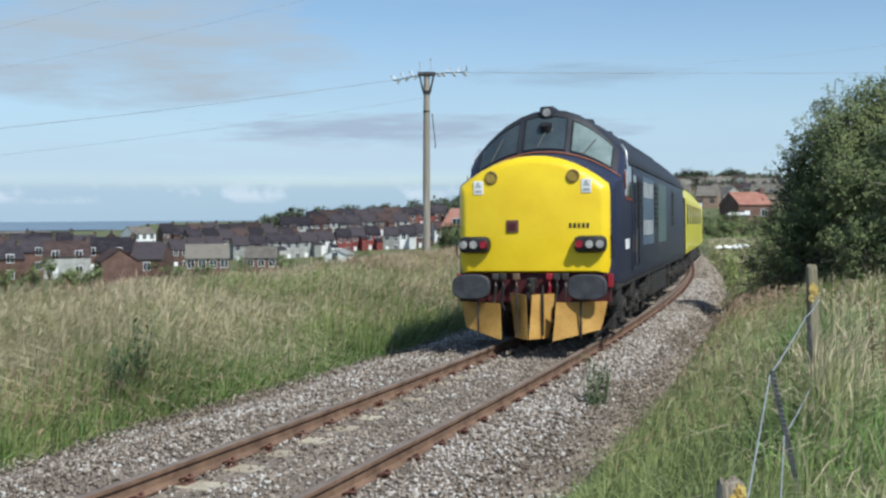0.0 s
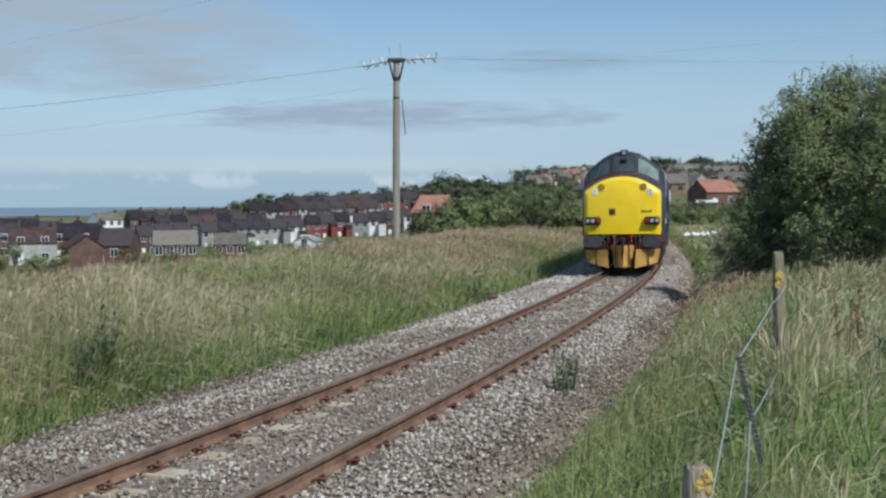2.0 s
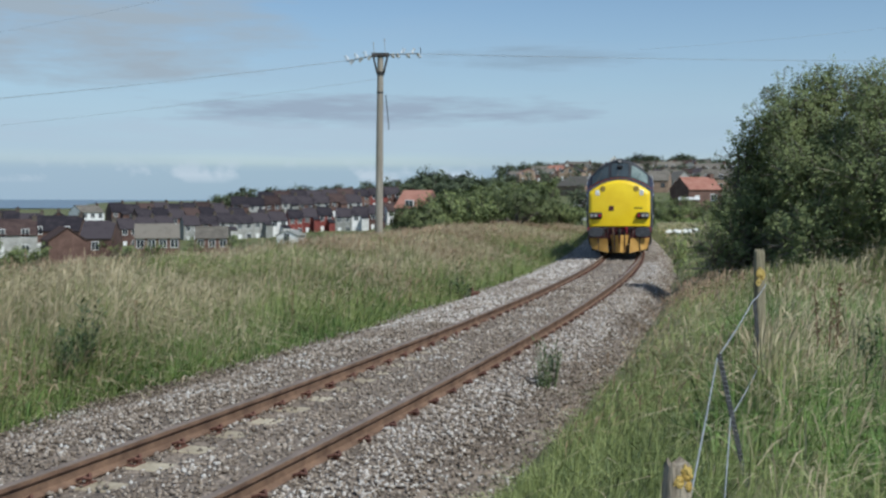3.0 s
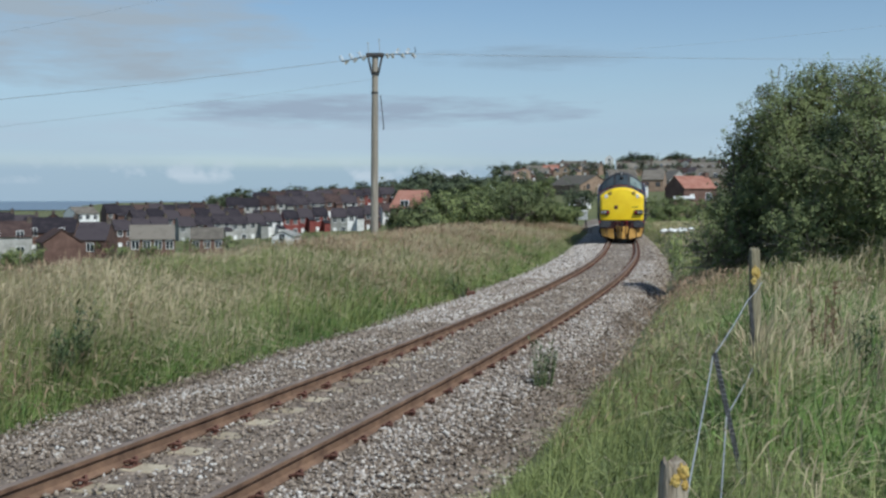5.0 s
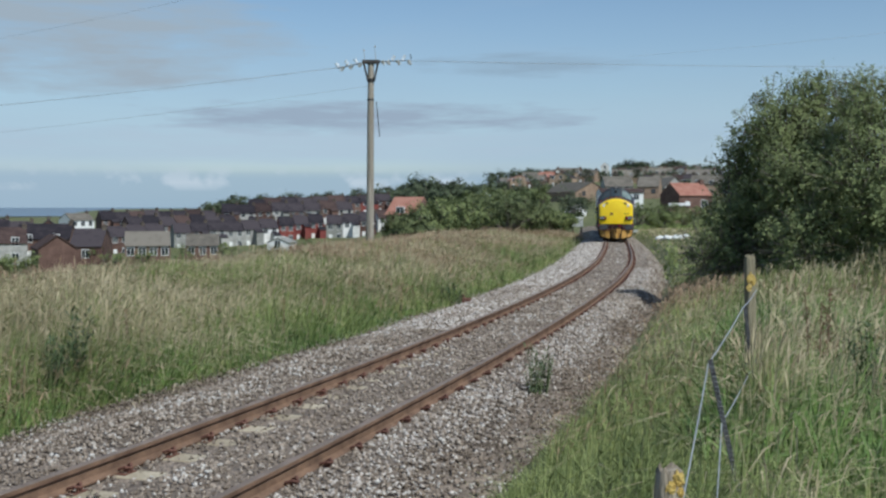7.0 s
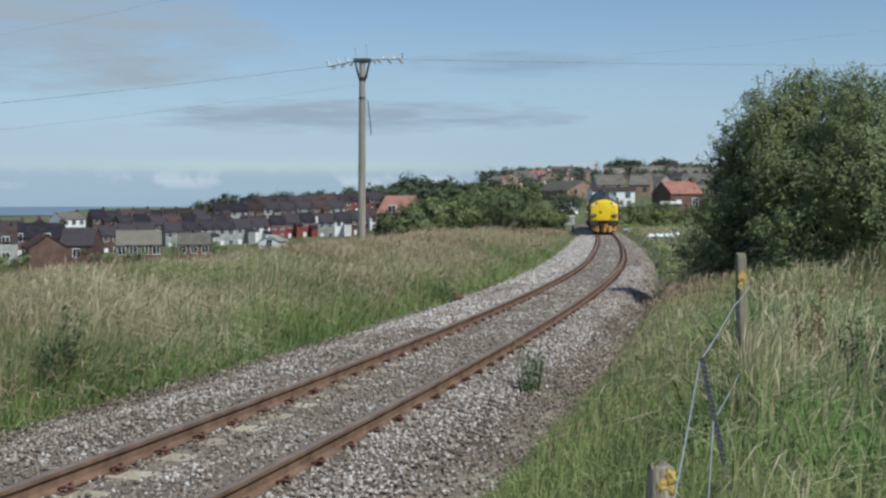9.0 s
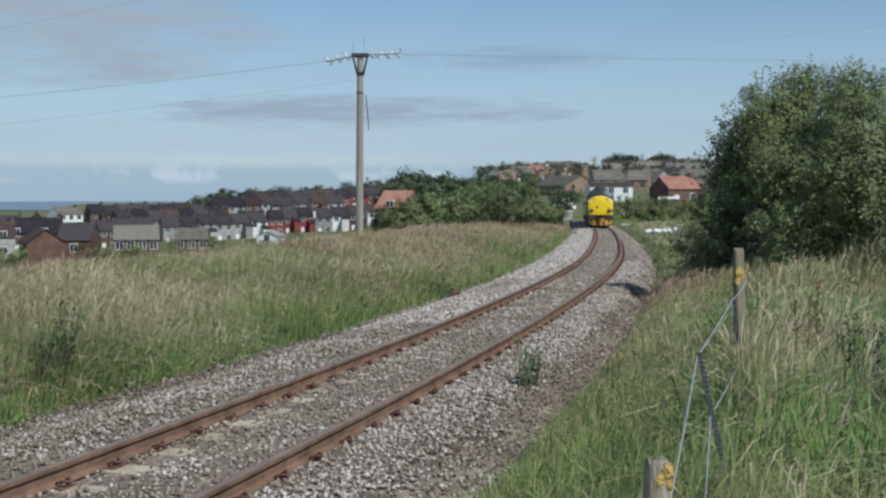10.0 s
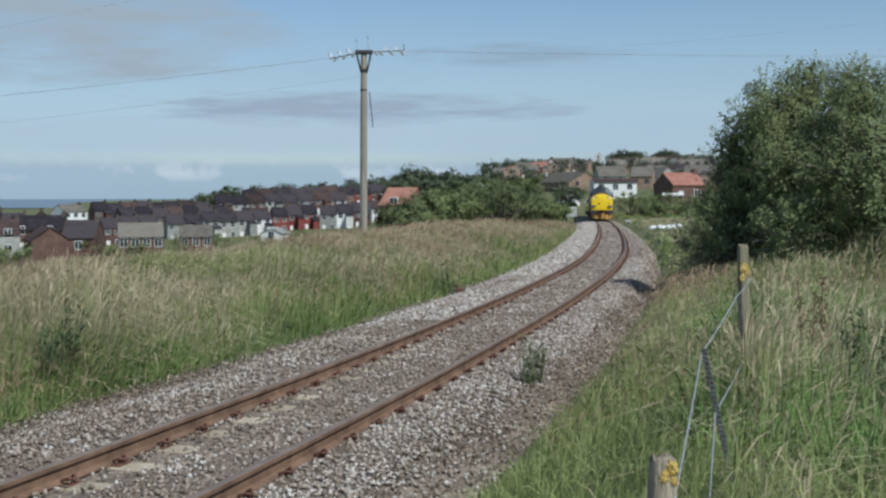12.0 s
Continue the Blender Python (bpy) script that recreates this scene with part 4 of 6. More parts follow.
# ---------------------------------------------------------------- fence beside the eye
def build_fence():
    def wooden(x, y, top, r, lean, label, patches, wood=M_POST):
        post = new("fence_post")
        base = gz(x, y)
        post.location = (x, y, base)
        tagged(post, label, "fence post", group="fence posts")
        h = top - base
        bm = B()
        rng = random.Random(int(x * 100))
        rings = []
        for k, z in enumerate((-0.4, 0.2, 0.5, 0.8, 0.97, 1.0)):
            q = r * (1.0 if z < 0.97 else 0.93 if z < 1 else 0.8)
            zz = z * h if z > 0 else z
            rings.append([Vector((lean * max(zz, 0) + q * math.copysign(abs(math.cos(a)) ** 0.6, math.cos(a)) * rng.uniform(0.93, 1.07),
                                  q * math.copysign(abs(math.sin(a)) ** 0.6, math.sin(a)) * rng.uniform(0.93, 1.07), zz + (rng.uniform(-0.02, 0.01) if z > 0.9 else 0))) for a in np.linspace(0, 2 * math.pi, 15)[:-1]])
        loft(bm, rings)
        part("post_shaft", bm, wood, post, smooth=0.9)
        for px, pz, s in patches:
            bm = B()
            bmesh.ops.create_icosphere(bm, subdivisions=3, radius=1.0)
            for v in bm.verts:
                k = 1 + 0.6 * noise.noise(v.co * 2.5 + Vector((px, pz, s)) * 9)
                v.co = Vector((lean * h + (px + s * v.co.x * k) * r, -r * 0.97 + v.co.y * 0.008 * k, h - pz + s * v.co.z * k * r * 1.3))
            part("lichen_patch", bm, M_LICHEN, post, "orange lichen crust")
        return post

    nx, ny = bearing(14.85, 4.4)
    wooden(nx, ny, 2.06 - (812 - 354) / 1940 * 4.4, 0.055, 0.02, "weathered wooden fence post topped with orange lichen", [(0.35, 0.035, 0.4), (-0.2, 0.07, 0.35), (0.5, 0.09, 0.25)])
    wx, wy = bearing(19.05, 8.5)
    wooden(wx, wy, 2.06 - (440 - 354) / 1940 * 8.5, 0.040, -0.03, "old wooden fence post with yellow lichen near the top", [(0.0, 0.17, 0.7), (-0.3, 0.24, 0.5), (0.4, 0.20, 0.4)], M_OLDPOST)
    steel = []
    for b0, z0, b1, z1, r in ((16.85, 622, 18.15, 822, 6.3), (18.55, 528, 19.0, 660, 8.1)):
        x0, y0 = bearing(b0, r)
        x1, y1 = bearing(b1, r)
        t, g = Vector((x0, y0, 2.06 - (z0 - 354) / 1940 * r)), Vector((x1, y1, 2.06 - (z1 - 354) / 1940 * r))
        g = g + (g - t) * max(0.0, (g.z - gz(g.x, g.y) + 0.1) / (t.z - g.z))
        way = (t - g).normalized()
        q = way.to_track_quat("Z", "Y").to_matrix().to_4x4()
        q.translation = g
        ln = (t - g).length
        bm = B()
        box(bm, -0.012, 0.012, -0.003, 0.003, 0, ln, q)
        box(bm, -0.012, -0.008, 0.0, 0.024, 0, ln, q)
        st = part("steel_fence_post", bm, M_STEEL)
        tagged(st, "leaning dark angle-iron fence post wound with wire", "fence post", group="fence posts")
        if r > 7:
            steel.append((t, g, q, ln))
            continue
        bm = B()
        coil = []
        for i in range(int(ln / 0.004)):
            a = i * 0.9
            coil.append(q @ Vector((0.0145 * math.cos(a), 0.010 + 0.016 * math.sin(a), ln - 0.01 - i * 0.004)))
        wire(bm, coil, 0.0011, 4)
        part("wound_wire", bm, M_WIRE, st, "pale wire wound round the post")
        steel.append((t, g, q, ln))
    t, g, q, ln = steel[0]
    t2, g2, q2, ln2 = steel[1]
    n_low = bearing(14.9, 4.33)
    near_a = Vector((n_low[0] + 0.03, n_low[1] - 0.06, 0.86))
    low = g.lerp(t, max(0.0, 1 - 0.36 / ln))
    low2 = g2.lerp(t2, max(0.0, 1 - 0.46 / ln2))
    for pts in ([near_a, t - Vector((0, 0, 0.02)), t2, Vector((wx, wy - 0.06, t2.z + 0.10))],
                [near_a + Vector((0.14, 0.05, -0.30)), low, low2, Vector((wx, wy - 0.06, low2.z + 0.05))]):
        bm = B()
        line = []
        for a, b in zip(pts, pts[1:]):
            line += span(a, b, 0.012, 8)
        wire(bm, line, 0.004, 5)
        tagged(part("fence_wire", bm, M_WIRE), "slack galvanised wire strung between fence posts", "fence wire", group="fence wires")


# ---------------------------------------------------------------- grass
def patchy(x, y, scale, seed):
    """A soft field from 0 to 1 of a few waves."""
    rng = np.random.default_rng(seed)
    f = 0
    for k in range(6):
        a, w = rng.uniform(0, 6.28), scale * rng.uniform(0.5, 2.2)
        f = f + np.sin((x * math.cos(a) + y * math.sin(a)) * w + rng.uniform(0, 6.28))
    return 0.5 + f / 7


def blades(name, x, y, height, width, material, label, seed, lean=0.35, head=False, category="grass"):
    """Arched blades at the given places, leaning together in gusts; head: the top swells to a loose seed plume."""
    rng = np.random.default_rng(seed)
    n = len(x)
    z = ground(x, y) - 0.03
    a = rng.uniform(0, 2 * np.pi, n)
    gust = patchy(x, y, 0.8, 77)
    tilt = np.abs(rng.normal(0.15 + 0.7 * gust * lean, lean, n)) * rng.choice([0.6, 1.0, 1.7], n, p=[0.35, 0.45, 0.2])
    flopped = rng.random(n) < 0.22
    tilt = np.clip(np.where(flopped, tilt + rng.uniform(0.5, 1.3, n), tilt), 0, 2.0)
    b = np.where(flopped, rng.uniform(0, 6.28, n), rng.normal(1.2 + 2.2 * (gust - 0.5), 1.15, n))
    dx, dy = np.sin(b) * tilt * height, np.cos(b) * tilt * height * 0.6
    width = width * rng.uniform(0.6, 1.5, n)
    wx, wy = np.cos(a) * width / 2, np.sin(a) * width / 2
    levels = [(0, 1.0, 0), (0.50, 0.85, 0.26)] if not head else [(0, 0.20, 0), (0.64, 0.20, 0.30), (0.86, 1.25, 0.66)]
    rows = []
    for h, w, c in levels:
        px, py, pz = x + dx * c, y + dy * c, z + height * h * (1 - 0.28 * c * tilt)
        rows += [np.stack([px - wx * w, py - wy * w, pz], -1), np.stack([px + wx * w, py + wy * w, pz], -1)]
    rows.append(np.stack([x + dx, y + dy, z + height * (1 - 0.34 * tilt)], -1))
    v = np.stack(rows, 1).reshape(-1, 3)
    t = []
    for k in range(len(levels) - 1):
        t += [[2 * k, 2 * k + 1, 2 * k + 3], [2 * k, 2 * k + 3, 2 * k + 2]]
    k = 2 * (len(levels) - 1)
    t = np.array(t + [[k, k + 1, k + 2]])
    f = (t[None] + len(rows) * np.arange(n)[:, None, None]).reshape(-1, 3)
    tagged(bulk(name, v, f, material), label, category, kind="stuff")


def spots(n, s0, s1, u0, u1, seed, bias=1.5, tuft=7, loose=0.06):
    """Places in tufts over a strip beside the track."""
    rng = np.random.default_rng(seed)
    m = n // tuft
    s = np.repeat(s0 + (s1 - s0) * rng.random(m) ** bias, tuft)
    u = np.repeat(rng.uniform(u0, u1, m), tuft)
    n = m * tuft
    s, u = s + rng.normal(0, loose, n) * (1 + s / 30), u + rng.normal(0, loose, n) * (1 + s / 30)
    yc = np.interp(s, _ss, _ys)
    k = np.interp(yc, _ys, _sl)
    c = 1 / np.sqrt(1 + k * k)
    return np.interp(yc, _ys, _xs) + u * c, yc - u * k * c, u, s, rng


def build_grass():
    # meadow on the far side of the track
    x, y, u, s, rng = spots(155000, 8, 100, -13.0, -2.45, 5, 2.0)
    keep = (u < -2.45 - np.interp(s, [13, 26], [0.45, 0]) - 0.7 * patchy(x, y, 2.2, 31)) & (rng.random(len(x)) < 0.55 + 0.9 * patchy(x, y, 2.0, 32))
    x, y, u, s = x[keep], y[keep], u[keep], s[keep]
    edge = np.clip((-2.2 - np.interp(s, [13, 26], [0.45, 0]) - u) / np.interp(s, [14, 24], [1.5, 0.9]), 0.2, 1)
    h = (0.22 + 0.46 * patchy(x, y, 0.9, 1)) * edge * rng.uniform(0.35, 1.45, len(x)) * (0.6 + 0.8 * patchy(x, y, 3.1, 33)) * np.interp(u, [-12, -7.5], [0.7, 1])
    blades("meadow_grass", x, y, h, 0.007 + 0.0003 * s, M_GRASS, "tall green meadow grass beside the track", 6, 0.85)
    # lush strip along the ballast
    x, y, u, s, rng = spots(36000, 8, 75, -5.2, -2.55, 7, 1.7, 9, 0.09)
    keep = (u < -2.6 - np.interp(s, [13, 26], [0.45, 0]) - 0.6 * patchy(x, y, 2.2, 31)) & (rng.random(len(x)) < 1.7 * patchy(x, y, 0.7, 34) - 0.25)
    x, y, u, s = x[keep], y[keep], u[keep], s[keep]
    blades("lush_meadow_grass", x, y, np.clip((-2.3 - u) / 1.4, 0.3, 1) * rng.uniform(0.18, 0.55, len(x)), 0.013 + 0.0003 * s, M_LUSH, "lush bright green grass along the ballast edge", 10, 0.6)
    x, y, u, s, rng = spots(124000, 9, 108, -13.0, -2.9, 15, 1.9, 6, 0.10)
    keep = rng.random(len(x)) < np.clip(2.4 * (patchy(x, y, 0.5, 3) - 0.14) * np.clip((-3.2 - u) / 2.4, 0.04, 1) * (0.4 + 1.2 * patchy(x, y, 2.3, 35)) + 0.03, 0, 1)
    x, y, s, u = x[keep], y[keep], s[keep], u[keep]
    h = (0.42 + 0.48 * patchy(x, y, 0.7, 4)) * rng.uniform(0.5, 1.3, len(x)) * np.interp(u, [-12, -7.5], [0.7, 1])
    blades("seeding_grass", x, y, h, 0.006 + 0.00026 * s, M_STRAW, "pale seeding grass bending in the meadow", 8, 1.0, True)
    x, y, u, s, rng = spots(38000, 11, 115, -12.0, -3.6, 25, 1.3, 6, 0.12)
    keep = rng.random(len(x)) < np.clip(patchy(x, y, 0.25, 9) * 2.1 - 0.3, 0, 1)
    x, y, s = x[keep], y[keep], s[keep]
    blades("russet_grass", x, y, rng.uniform(0.4, 0.85, len(x)), 0.008 + 0.00027 * s, M_RUSSET, "russet flowering grass in the meadow", 9, 0.85, True)
    # bank beside the eye
    x, y, u, s, rng = spots(120000, -4, 55, 2.0, 10.5, 35, 1.8)
    far = (np.hypot(x, y) > 1.5) & (u > 2.05 + 0.55 * patchy(x, y, 2.5, 37)) & (rng.random(len(x)) < 0.5 + 0.9 * patchy(x, y, 2.4, 36))
    x, y, u, s = x[far], y[far], u[far], s[far]
    r = np.hypot(x, y)
    h = (0.18 + 0.36 * patchy(x, y, 1.3, 11)) * np.clip((u - 1.95) / 1.0, 0.25, 1) * np.random.default_rng(2).uniform(0.4, 1.4, len(x)) * np.clip(1.2 - 0.025 * r, 0.6, 1)
    blades("bank_grass", x, y, h, 0.0036 + 0.0005 * r, M_BANK, "long yellow-green grass on the bank by the fence", 12, 1.0)
    x, y, u, s, rng = spots(20000, 1.5, 15, 2.15, 4.2, 39, 1.2, 8, 0.05)
    r = np.hypot(x, y)
    keep = (r > 2.5) & (u > 2.15 + 0.5 * patchy(x, y, 2.5, 37))
    x, y, r = x[keep], y[keep], r[keep]
    blades("bank_edge_grass", x, y, rng.uniform(0.12, 0.38, len(x)), 0.004 + 0.0006 * r, M_BANK, "bright yellow-green grass at the foot of the bank", 13, 0.9)
    x, y, u, s, rng = spots(56000, 0, 50, 2.6, 10.0, 45, 1.6, 6, 0.09)
    far = (np.hypot(x, y) > 3.0) & (rng.random(len(x)) < np.clip(1.2 * (patchy(x, y, 0.9, 13) - 0.46) + 0.05 * (u - 4), 0.04, 1))
    x, y, u = x[far], y[far], u[far]
    r = np.hypot(x, y)
    blades("bank_seeding_grass", x, y, rng.uniform(0.3, 0.8, len(x)) * np.clip(1.2 - 0.025 * r, 0.6, 1), 0.0028 + 0.0004 * r, M_STRAW, "pale dry seeding grass on the bank by the fence", 14, 1.1, True)
    x, y, u, s, rng = spots(5600, 10, 34, 2.4, 6.5, 75, 1.0)
    keep = rng.random(len(x)) < np.clip(1.4 * patchy(x, y, 0.6, 19) - 0.3, 0.03, 1)
    x, y = x[keep], y[keep]
    blades("bank_russet_grass", x, y, rng.uniform(0.28, 0.6, len(x)), 0.005 + 0.0005 * np.hypot(x, y), M_RUSSET, "russet dry grass on the bank by the hedge", 21, 0.6, True)
    # tall plumes past the fence, and rank green between them
    rng = np.random.default_rng(88)
    m, k = 1000, 6
    b, r = rng.uniform(18.0, 31, m), 6.4 + 8.5 * rng.random(m) ** 1.2
    x, y = np.repeat(r * np.sin(np.radians(b)), k), np.repeat(r * np.cos(np.radians(b)), k)
    x, y = x + rng.normal(0, 0.09, len(x)), y + rng.normal(0, 0.09, len(x))
    keep = rng.random(len(x)) < (1.6 * patchy(x, y, 1.4, 51) - 0.15) * np.clip((26 - np.degrees(np.arctan2(x, y))) / 4, 0.25, 1)
    x, y = x[keep], y[keep]
    rr = np.hypot(x, y)
    tall = np.clip((np.degrees(np.arctan2(x, y)) - 16.5) / 3.5, 0.45, 1)
    blades("plume_grass", x, y, tall * rng.uniform(0.35, 0.95, len(x)), 0.0026 + 0.0004 * rr, M_STRAW, "tall pale plumed grass past the fence", 52, 1.0, True)
    m, k = 1100, 9
    b, r = rng.uniform(17.5, 31, m), rng.uniform(6.0, 15, m)
    x, y = np.repeat(r * np.sin(np.radians(b)), k), np.repeat(r * np.cos(np.radians(b)), k)
    x, y = x + rng.normal(0, 0.10, len(x)), y + rng.normal(0, 0.10, len(x))
    keep = rng.random(len(x)) < 1.7 * patchy(x, y, 1.1, 53) - 0.35 + 0.06 * (np.degrees(np.arctan2(x, y)) - 20)
    x, y = x[keep], y[keep]
    blades("rank_bank_grass", x, y, rng.uniform(0.3, 0.8, len(x)), 0.006 + 0.0007 * np.hypot(x, y), M_LUSH, "rank deep green grass past the fence", 54, 0.8)
    m = 330
    b, r = np.radians(rng.normal(19.4, 0.45, m)), rng.uniform(7.7, 8.38, m)
    blades("post_grass", r * np.sin(b), r * np.cos(b), rng.uniform(0.4, 0.9, m), 0.006, M_STRAW, "tall dry grass growing up round the old fence post", 56, 0.22, True)
    b, r = np.radians(rng.normal(19.5, 0.6, m)), rng.uniform(7.6, 8.38, m)
    blades("post_green_grass", r * np.sin(b), r * np.cos(b), rng.uniform(0.4, 0.85, m), 0.010, M_BANK, "tall green grass growing up round the old fence post", 57, 0.25)
    # rank growth at the foot of the hedge
    rng = np.random.default_rng(91)
    n = 14000
    b, r = np.radians(rng.uniform(16.2, 31, n)), rng.uniform(20.5, 26.3, n)
    x, y = r * np.sin(b), r * np.cos(b)
    rise = np.clip((np.degrees(b) - 15.5) / 6.0, 0.15, 1) * (0.35 + 0.75 * patchy(x, y, 1.4, 41)) * np.clip((r - 19.5) / 4.5, 0.3, 1)
    blades("hedge_foot_grass", x, y, rise * rng.uniform(0.6, 1.35, n), 0.018, M_GRASS, "rank tall green grass at the foot of the hedge", 92, 0.5)
    m = rng.random(n) < 0.5 * patchy(x, y, 1.2, 42)
    blades("hedge_foot_straw", x[m] + 0.05, y[m], rise[m] * rng.uniform(0.7, 1.5, int(m.sum())), 0.016, M_STRAW, "pale dry stalks at the foot of the hedge", 93, 0.55, True)
    # field further along on the bank side, and the slope below the meadow
    x, y, u, s, rng = spots(15000, 40, 190, 1.9, 30, 55, 1.2, 5, 0.15)
    blades("field_grass", x, y, rng.uniform(0.12, 0.3, len(x)), 0.04 + 0.0007 * s, M_GRASS, "short green field grass beyond the hedge", 16)
    x, y, u, s, rng = spots(6000, 26, 120, 2.2, 12, 57, 1.2)
    blades("field_straw", x, y, rng.uniform(0.2, 0.45, len(x)), 0.015 + 0.0005 * s, M_STRAW, "pale seeding grass in the field beyond the hedge", 18, 0.5, True)
    x, y, u, s, rng = spots(9000, 40, 190, -36, -13.0, 65, 1.2, 5, 0.2)
    blades("slope_grass", x, y, rng.uniform(0.3, 0.7, len(x)), 0.06 + 0.0008 * s, M_GRASS, "rough green grass on the slope below", 17)


# ---------------------------------------------------------------- bushes and trees
def crown(name, centre_list, leaf, n, material, parent, seed, spike=0.25, spread=4.0):
    """Leaves round lumps (x, y, z, rx, ry, rz): most near the surface, in clumps, with gaps."""
    rng = np.random.default_rng(seed)
    lumps = np.array(centre_list, float)
    size = lumps[:, 3] * lumps[:, 4] + lumps[:, 3] * lumps[:, 5] + lumps[:, 4] * lumps[:, 5]
    clumps = max(30, n // 22)
    li = rng.choice(len(lumps), clumps, p=size / size.sum())
    d = rng.normal(0, 1, (clumps, 3))
    d /= np.linalg.norm(d, axis=1)[:, None]
    rad = 1 - np.abs(rng.normal(0, 0.16, clumps)) + np.where(rng.random(clumps) < 0.12, rng.uniform(0, spike, clumps), 0)
    cc = lumps[li, :3] + d * lumps[li, 3:] * rad[:, None]
    ci = rng.integers(0, clumps, n)
    p = cc[ci] + rng.normal(0, 1, (n, 3)) * leaf * np.array([1.0, 1.0, 0.85]) * spread
    nrm = d[ci] * 1.2 + rng.normal(0, 0.38, (n, 3)) + np.array([0, 0, 0.3])
    nrm /= np.linalg.norm(nrm, axis=1)[:, None]
    t = np.cross(nrm, rng.normal(0, 1, (n, 3)))
    t /= np.linalg.norm(t, axis=1)[:, None]
    b = np.cross(nrm, t)
    ls = leaf * rng.uniform(0.6, 1.35, n)[:, None]
    v = np.stack([p - t * ls, p + b * ls * 0.55 + nrm * ls * 0.15, p + t * ls, p - b * ls * 0.55 + nrm * ls * 0.15], 1).reshape(-1, 3)
    f = np.arange(4 * n).reshape(-1, 4)
    ob = bulk(name, v, f, material)
    ob.parent = parent
    return ob


def sprays(lumps, n, leaf, seed, parent, per=33, bare=0.0):
    """Leafy shoots that grow out of the lumps, each a thin twig with leaves along it; bare: the share with hardly a leaf low down."""
    rng = np.random.default_rng(seed)
    lumps = np.array(lumps, float)
    area = lumps[:, 3] * lumps[:, 4] + lumps[:, 3] * lumps[:, 5] + lumps[:, 4] * lumps[:, 5]
    li = rng.choice(len(lumps), n, p=area / area.sum())
    d = rng.normal(0, 1, (n, 3))
    d /= np.linalg.norm(d, axis=1)[:, None]
    swell = 1 + 0.13 * np.sin(d[:, 0] * 5 + li) * np.sin(d[:, 2] * 6 + 2 * li) + np.where(rng.random(n) < 0.10, rng.uniform(0.05, 0.30, n), 0)
    a = lumps[li, :3] + d * lumps[li, 3:] * (rng.uniform(0.45, 0.8, n) * swell)[:, None]
    reach = rng.uniform(0.25, 0.62, n)
    way = d + np.array([0, 0, 0.45]) + rng.normal(0, 0.35, (n, 3))
    way /= np.linalg.norm(way, axis=1)[:, None]
    low = np.clip((lumps[li, 2] + d[:, 2] * lumps[li, 5]) / 1.6, 0, 1)
    full = np.where(rng.random(n) < bare * (1 - low), 0.06, 1.0)
    si = np.repeat(np.arange(n), per)
    si = si[rng.random(len(si)) < full[si]]
    k = len(si)
    q = rng.random(k) ** 0.7
    p = a[si] + way[si] * (reach[si] * q)[:, None] + rng.normal(0, 1, (k, 3)) * (0.16 * (1.15 - q))[:, None]
    nrm = d[si] * 1.0 + rng.normal(0, 0.42, (k, 3)) + np.array([0.1, -0.15, 0.45])
    nrm /= np.linalg.norm(nrm, axis=1)[:, None]
    t = np.cross(nrm, rng.normal(0, 1, (k, 3)))
    t /= np.linalg.norm(t, axis=1)[:, None]
    b = np.cross(nrm, t)
    ls = leaf * rng.uniform(0.55, 1.3, k)[:, None]
    v = np.stack([p - t * ls, p + b * ls * 0.6 + nrm * ls * 0.15, p + t * ls, p - b * ls * 0.6 + nrm * ls * 0.15], 1).reshape(-1, 3)
    ob = bulk("crown", v, np.arange(4 * k).reshape(-1, 4), M_LEAF)
    ob.parent = parent
    bm = B()
    for i in [i for i in range(n) if i % 3 == 0 or full[i] < 0.5]:
        p0, w0 = Vector(a[i]), Vector(way[i]) * float(reach[i])
        side = Vector(rng.normal(0, 0.05, 3))
        wire(bm, [p0 - w0 * 0.5, p0 + w0 * 0.4 + side, p0 + w0], 0.009 if full[i] > 0.5 else 0.012, 4)
    tw = part("bare_twig_mass", bm, M_TWIG, parent)
    tagged(tw, kind="stuff")


def hawthorn(x, y, lumps, n, label, seed, leaf=0.035, bare=0.0):
    rng = random.Random(seed)
    ob = new("hawthorn_bush")
    ob.location = (x, y, gz(x, y))
    tagged(ob, label, "bush", "bushes of the hedge")
    sprays(lumps, n, leaf, seed, ob, bare=bare)
    bm = B()
    for k in range(2):
        limbs(bm, Vector((rng.uniform(-0.2, 0.2), rng.uniform(-0.2, 0.2), -0.2)), [Vector(l[:3]) + Vector((0, 0, l[5] * 0.5)) for l in lumps], 0.07, rng)
    part("trunk", bm, M_BARK, ob)
    return ob


def limbs(bm, base, tips, r, rng):
    for t in tips:
        mid = base.lerp(t, 0.5) + Vector((rng.uniform(-0.2, 0.2), rng.uniform(-0.2, 0.2), rng.uniform(0, 0.2)))
        tube(bm, base, mid, r, r * 0.6, 7, caps=False)
        tube(bm, mid, t, r * 0.6, r * 0.15, 6, caps=False)
        for k in range(3):
            e = mid.lerp(t, 0.2 + 0.3 * k) + Vector((rng.uniform(-0.6, 0.6), rng.uniform(-0.6, 0.6), rng.uniform(0, 0.6)))
            tube(bm, mid.lerp(t, 0.1 + 0.25 * k), e, r * 0.3, r * 0.08, 5, caps=False)


